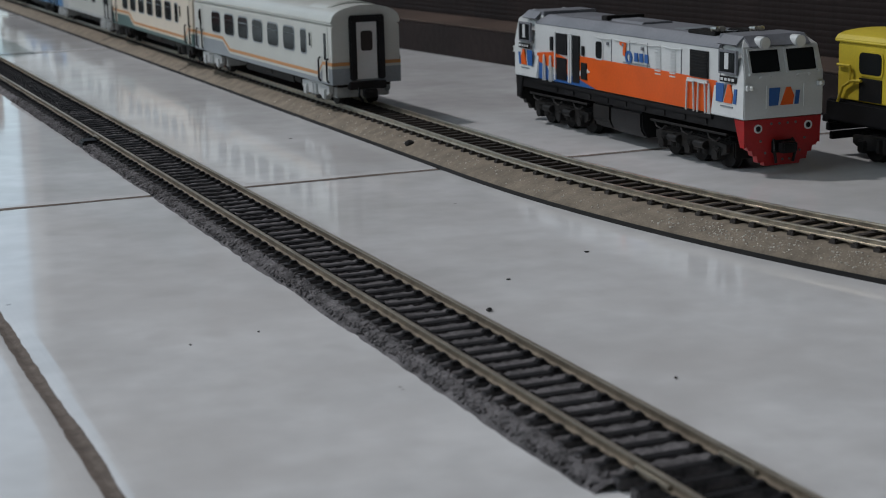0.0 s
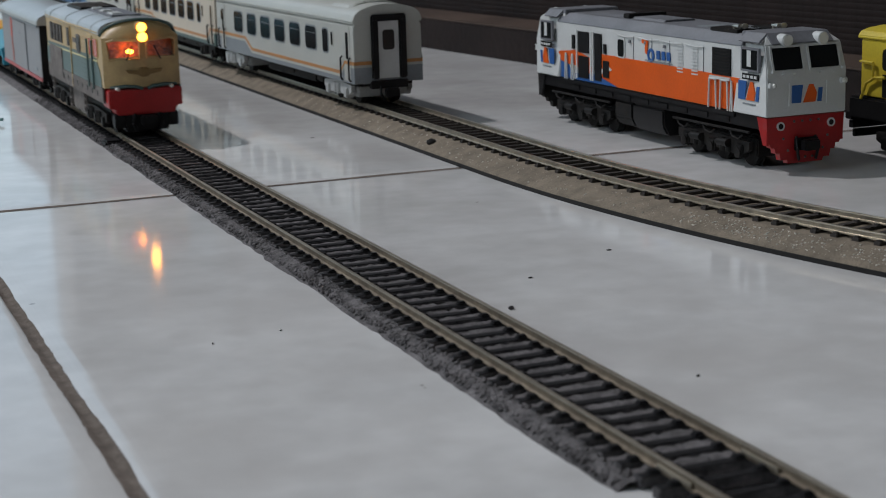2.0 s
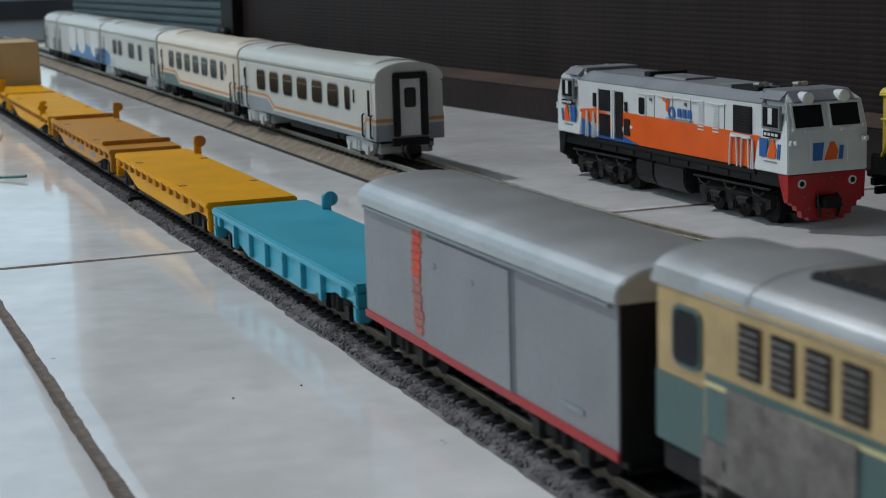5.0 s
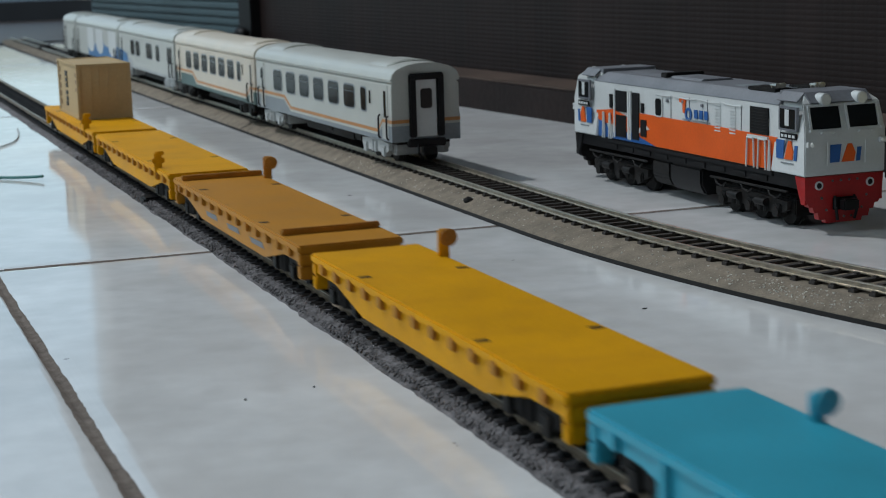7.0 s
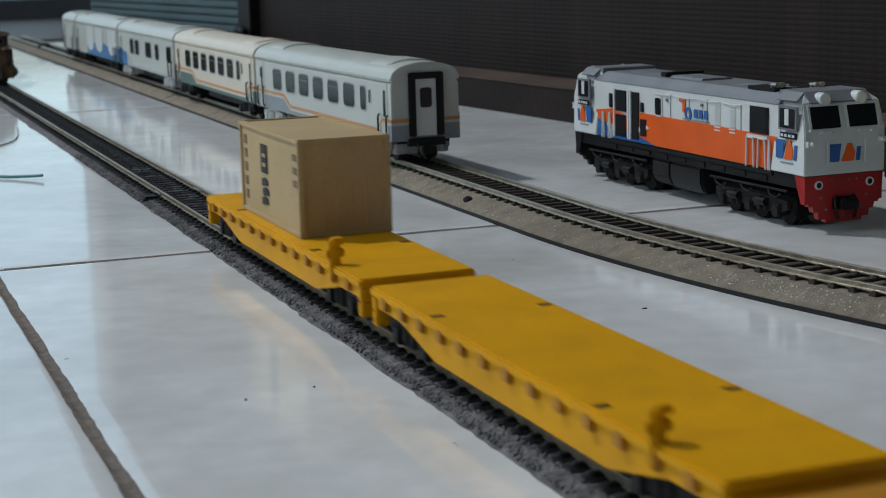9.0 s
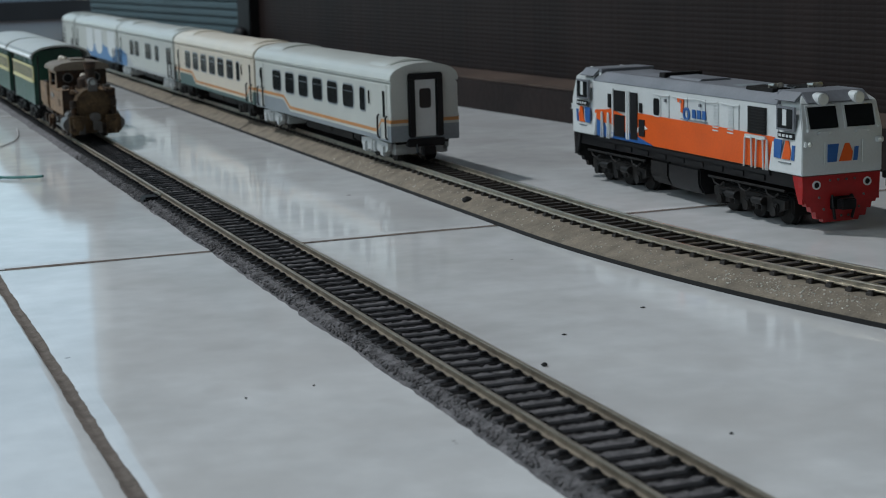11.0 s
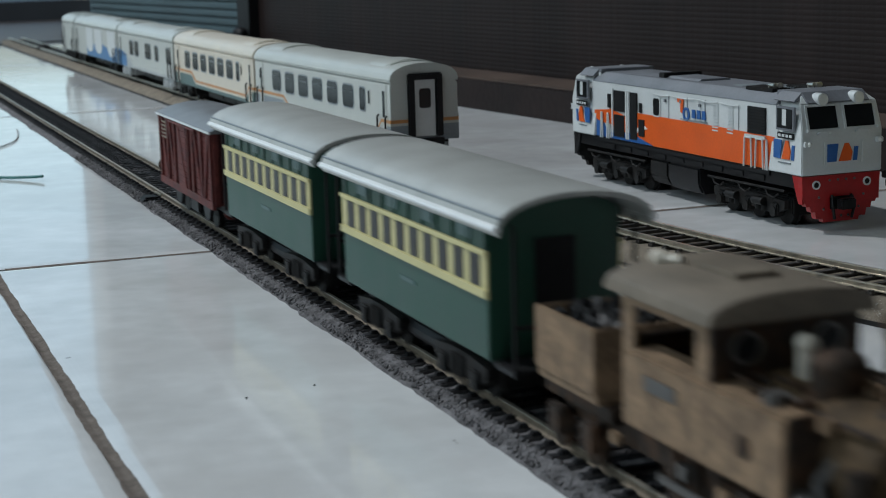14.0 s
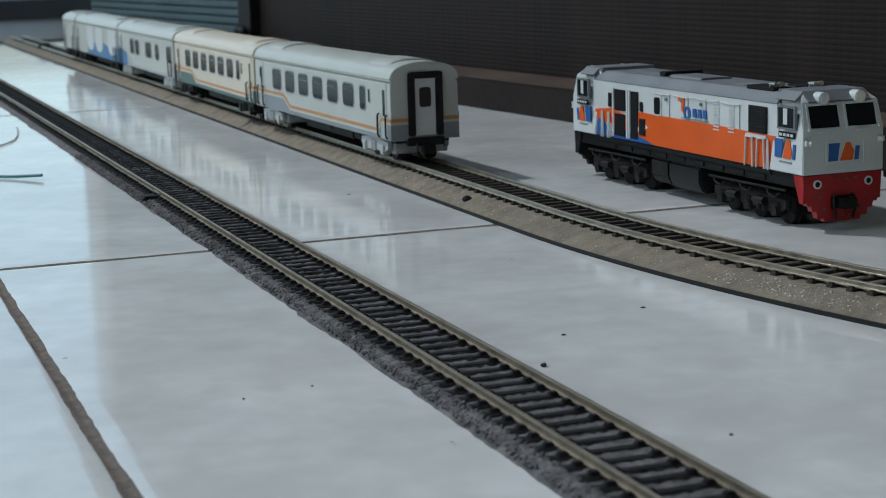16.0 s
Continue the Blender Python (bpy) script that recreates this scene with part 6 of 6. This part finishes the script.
def box_van():
    v = thing("goods_van", pose(0, 3.0, RAIL_A), "oxide-red planked model goods van with a grey roof", "model wagon")
    L, h, z0, wt = 93.0, 14.6, 11.0, 37.6
    g = nb()
    box(g, -h + 0.6, h - 0.6, 0.6, L - 0.6, z0, wt, 0.3)
    body = part("body", g, M_OXIDE, v)
    g = nb()
    w = h + 0.9
    curve = [(w * (-1 + 2 * i / 12), wt + 0.5 + 3.6 * (1 - (-1 + 2 * i / 12) ** 2)) for i in range(13)]
    prism(g, [(-w, wt - 0.3)] + curve + [(w, wt - 0.3)], -1.2, L + 1.2)
    roof = part("roof", g, M_VANROOF, v, "smooth blue-grey roof")
    for s in (-1, 1):
        part("eave_trim", box(nb(), s * w - 0.25, s * w + 0.25, -1.3, L + 1.3, wt - 0.35, wt + 0.45), M_WHITE, roof, "pale eave edge")
    pl = nb()
    box(pl, -0.35, 0.35, 0.8, L - 0.8, 0.08, 2.0, 0.14)
    me = finish(pl)
    me.materials.append(M_OXIDE)
    pe = nb()
    box(pe, -h + 0.8, h - 0.8, -0.3, 0.3, 0.08, 2.0, 0.14)
    mee = finish(pe)
    mee.materials.append(M_OXIDE)
    for k in range(12):
        for s in (-1, 1):
            o = new("plank", me)
            o.parent = body
            o.matrix_basis = pose(s * WIDTH[0] * (h - 0.55) / 1000, 0, (z0 + 1.2 + 2.1 * k) / 1000)
        for y in (0.5, L - 0.5):
            o = new("plank", mee)
            o.parent = body
            o.matrix_basis = pose(0, y / 1000, (z0 + 1.2 + 2.1 * k) / 1000)
    for s in (-1, 1):
        x = s * (h + 0.1)
        for y in (1, 16, 30, 38, 55, 62, 75, L - 3):
            part("post", side_panel(x, rect(y, y + 2, z0 + 0.4, wt - 0.4), 1.1), M_OXIDE, body)
        for a, b in ((18, 29), (63, 74)):
            part("brace", side_panel(x, [(a, z0 + 1), (a + 2, z0 + 1), (b, wt - 1), (b - 2, wt - 1)], 0.9), M_OXIDE, body)
        part("brace", side_panel(x, [(4, wt - 1), (6, wt - 1), (15.5, z0 + 1), (13.5, z0 + 1)], 0.9), M_OXIDE, body)
        part("brace", side_panel(x, [(78, z0 + 1), (80, z0 + 1), (87, wt - 1), (85, wt - 1)], 0.9), M_OXIDE, body)
        part("sill", side_panel(x, rect(0, L, z0 - 1.2, z0 + 1.6), 1.2), M_OXIDE, body)
        d = part("sliding_door", side_panel(x + s * 0.1, rect(39.5, 55, z0 + 1, wt - 1), 0.7), M_OXIDE, body, "planked sliding side door")
        for k in range(11):
            part("door_plank", side_panel(x + s * 0.5, rect(40.4, 54.2, z0 + 1.6 + 2.2 * k, z0 + 3.5 + 2.2 * k), 0.5), M_OXIDE, d)
        part("door_brace", side_panel(x + s * 0.8, [(41, z0 + 2), (43, z0 + 2), (53.6, wt - 2), (51.6, wt - 2)], 0.5), M_OXIDE, d)
        g = nb()
        pipe(g, [(x + s * 0.8, 24, wt - 1.2), (x + s * 0.8, 70, wt - 1.2)], 0.5, 6)
        part("door_rail", g, M_OXIDE, d)
        for k in range(5):
            part("louvre", side_panel(x, rect(78, 87, wt - 9 + 1.5 * k, wt - 8.3 + 1.5 * k), 0.9), M_ROOFRUST, body, "pale vent louvre")
    for y0, d in ((0, -1), (L, 1)):
        g = nb()
        for x in (-13.4, -5, 5, 13.4):
            box(g, x - 0.9, x + 0.9, *sorted((y0, y0 + d * 0.7)), z0, wt, 0.15)
        part("end_post", g, M_OXIDE, body)
        g = nb()
        for s in (-1, 1):
            rod(g, (s * 10, y0, 9.0), (s * 10, y0 + d * 4, 9.0), 1.2, 10)
            rod(g, (s * 10, y0 + d * 4, 9.0), (s * 10, y0 + d * 4.8, 9.0), 2.4, 12)
        part("buffer", g, M_OXIDE, v)
        coupler(v, y0, 7, d * 3.5)
    g = nb()
    rod(g, (-12, L, 30), (-12, L + 4, 30), 0.8, 8)
    ball(g, (-12, L + 4, 30), 1.3)
    rod(g, (-12, L + 2, 16), (-12, L + 3.4, 16), 3.4, 14)
    part("tail_fittings", g, M_RUSTDARK, v)
    g = nb()
    box(g, -10, 10, 1, L - 1, 7.6, z0 + 0.2, 0.3)
    for y in (22, L - 22):
        for s in (-1, 1):
            prism(g, [(y - 7, 9), (y - 3, 3.4), (y + 3, 3.4), (y + 7, 9)], s * 12 - 0.7, s * 12 + 0.7, "x")
            rod(g, (s * 7.4, y, 5.0), (s * 9.6, y, 5.0), 5.0, 20)
    box(g, -12, -10, 40, 54, 3, 8, 0.6)
    part("underframe", g, M_BLACK, v)
    return v


# ---- small things on the floor ----
def crumb(x, y, z, r, sq=(1, 1, 0.7)):
    g = nb()
    t = bmesh.new()
    bmesh.ops.create_icosphere(t, subdivisions=2, radius=r)
    for v in t.verts:
        k = 1 + 0.35 * noise.noise(v.co * 1.3 / r + Vector((x, y, 0)))
        v.co = Vector((v.co.x * sq[0] * k, v.co.y * sq[1] * k, v.co.z * sq[2] * k + r * sq[2] * 0.8))
    add_mesh(g, t)
    me = finish(g)
    me.materials.append(M_CRUMB)
    ob = tagged(new("crumb", me), "small black crumb of grit lying loose", "crumb", "floor crumbs")
    ob.matrix_basis = pose(x / 1000, y / 1000, z / 1000)
    return ob


WIDTH[0] = 1.0
crumb(98.5, 622, 3.0, 1.7, (1.3, 1.0, 0.8))
crumb(19.9, 372.2, 0, 0.8)
crumb(38.8, 401, 0, 0.55, (1.3, 1, 0.4))
crumb(73.5, 421.7, 0, 0.6, (1.4, 1, 0.3))
crumb(-38, 380, 0, 0.3)
crumb(31, 300, 0, 0.4)
crumb(-56, 376, 0, 0.3)
crumb(112, 1985, 3.0, 6.0, (1.4, 1, 0.8))


def wire(pts, r, label, material):
    cu = bpy.data.curves.new("wire", "CURVE")
    cu.dimensions = "3D"
    cu.bevel_depth = r / 1000
    sp = cu.splines.new("NURBS")
    sp.points.add(len(pts) - 1)
    for p, q in zip(sp.points, pts):
        p.co = (q[0] / 1000, q[1] / 1000, q[2] / 1000, 1)
    sp.use_endpoint_u = True
    sp.order_u = 3
    cu.materials.append(material)
    ob = new("wire", cu)
    return tagged(ob, label, "wire", "loose wires")


wire([(-150, 900, 1), (-95, 862, 1), (-63, 832, 0.9), (-52, 822, 1.4), (-45, 815.5, 2.2)], 0.75, "thin teal insulated wire lying on the tiles", M_TEALWIRE)
wire([(-60, 960, 0.6), (-42, 985, 0.6), (-30, 1030, 0.6), (-26, 1081, 0.6)], 0.4, "thin pale loose wire curling on the tiles", M_PALEWIRE)

WIDTH[0] = 1.045
# ---- the trains' make-up: thing, distance behind the nose ----
TRAIN_A = [(diesel(), 0.0, 0.0), (silver_van(), 0.176, 0.0),
           (flat_wagon("blue model flat wagon with a brake stand", M_CYAN, 154, stakes=((15.2, 128, 7.5),), pockets=8), 0.321, 0.0),
           (flat_wagon("bright yellow model flat wagon with fish-bellied sills", M_YELLOW, 173, stakes=((15.0, 150, 11),)), 0.485, 0.0),
           (flat_wagon("amber yellow model flat wagon with stop bars on deck", M_AMBER, 178, ridge=True, stakes=((15.0, 155, 12),)), 0.671, 0.0),
           (flat_wagon("yellow model flat wagon with a side brake stand", M_YELLOW, 178, stakes=((-15.0, 24, 9.5),)), 0.859, 0.0),
           (flat_wagon("yellow model flat wagon carrying a tan container", M_YELLOW, 178, stakes=((-15.0, 24, 10.5),)), 1.046, 0.0),
           (container(), 1.1145, 0.0145)]
TRAIN_B = [(steam_loco(), 0.0, 0.0), (green_coach(102.0), 0.133, 0.0), (green_coach(), 0.266, 0.0), (box_van(), 0.3915, 0.0)]

# place of each train's nose along the straight track
NOSE_A = [(0, 1.168), (0.5, 1.048), (1, 0.932), (1.5, 0.820), (2, 0.703), (2.5, 0.592), (3, 0.474), (3.5, 0.358), (4, 0.239), (4.2, 0.193),
          (6.3, -0.059), (6.5, -0.099), (7, -0.202), (7.5, -0.308), (8, -0.411), (8.5, -0.523), (9, -0.635), (9.2, -0.677), (11.3, -1.128), (16, -2.140)]
NOSE_B = [(0, 2.480), (4, 2.480), (6, 2.18), (9, 1.430), (10, 1.190), (11.3, 0.860), (11.5, 0.812), (12, 0.703), (12.5, 0.578), (13, 0.450), (13.5, 0.326), (14, 0.190),
          (14.5, 0.0635), (15, -0.062), (15.5, -0.179), (16, -0.318)]


def motions():
    for train, nose in ((TRAIN_A, NOSE_A), (TRAIN_B, NOSE_B)):
        for ob, back, lift in train:
            across = TRACK_X + (0.0021 if lift else 0.0)
            walk(ob, [(t, pose(across, y + back, RAIL_A + lift)) for t, y in nose])


motions()
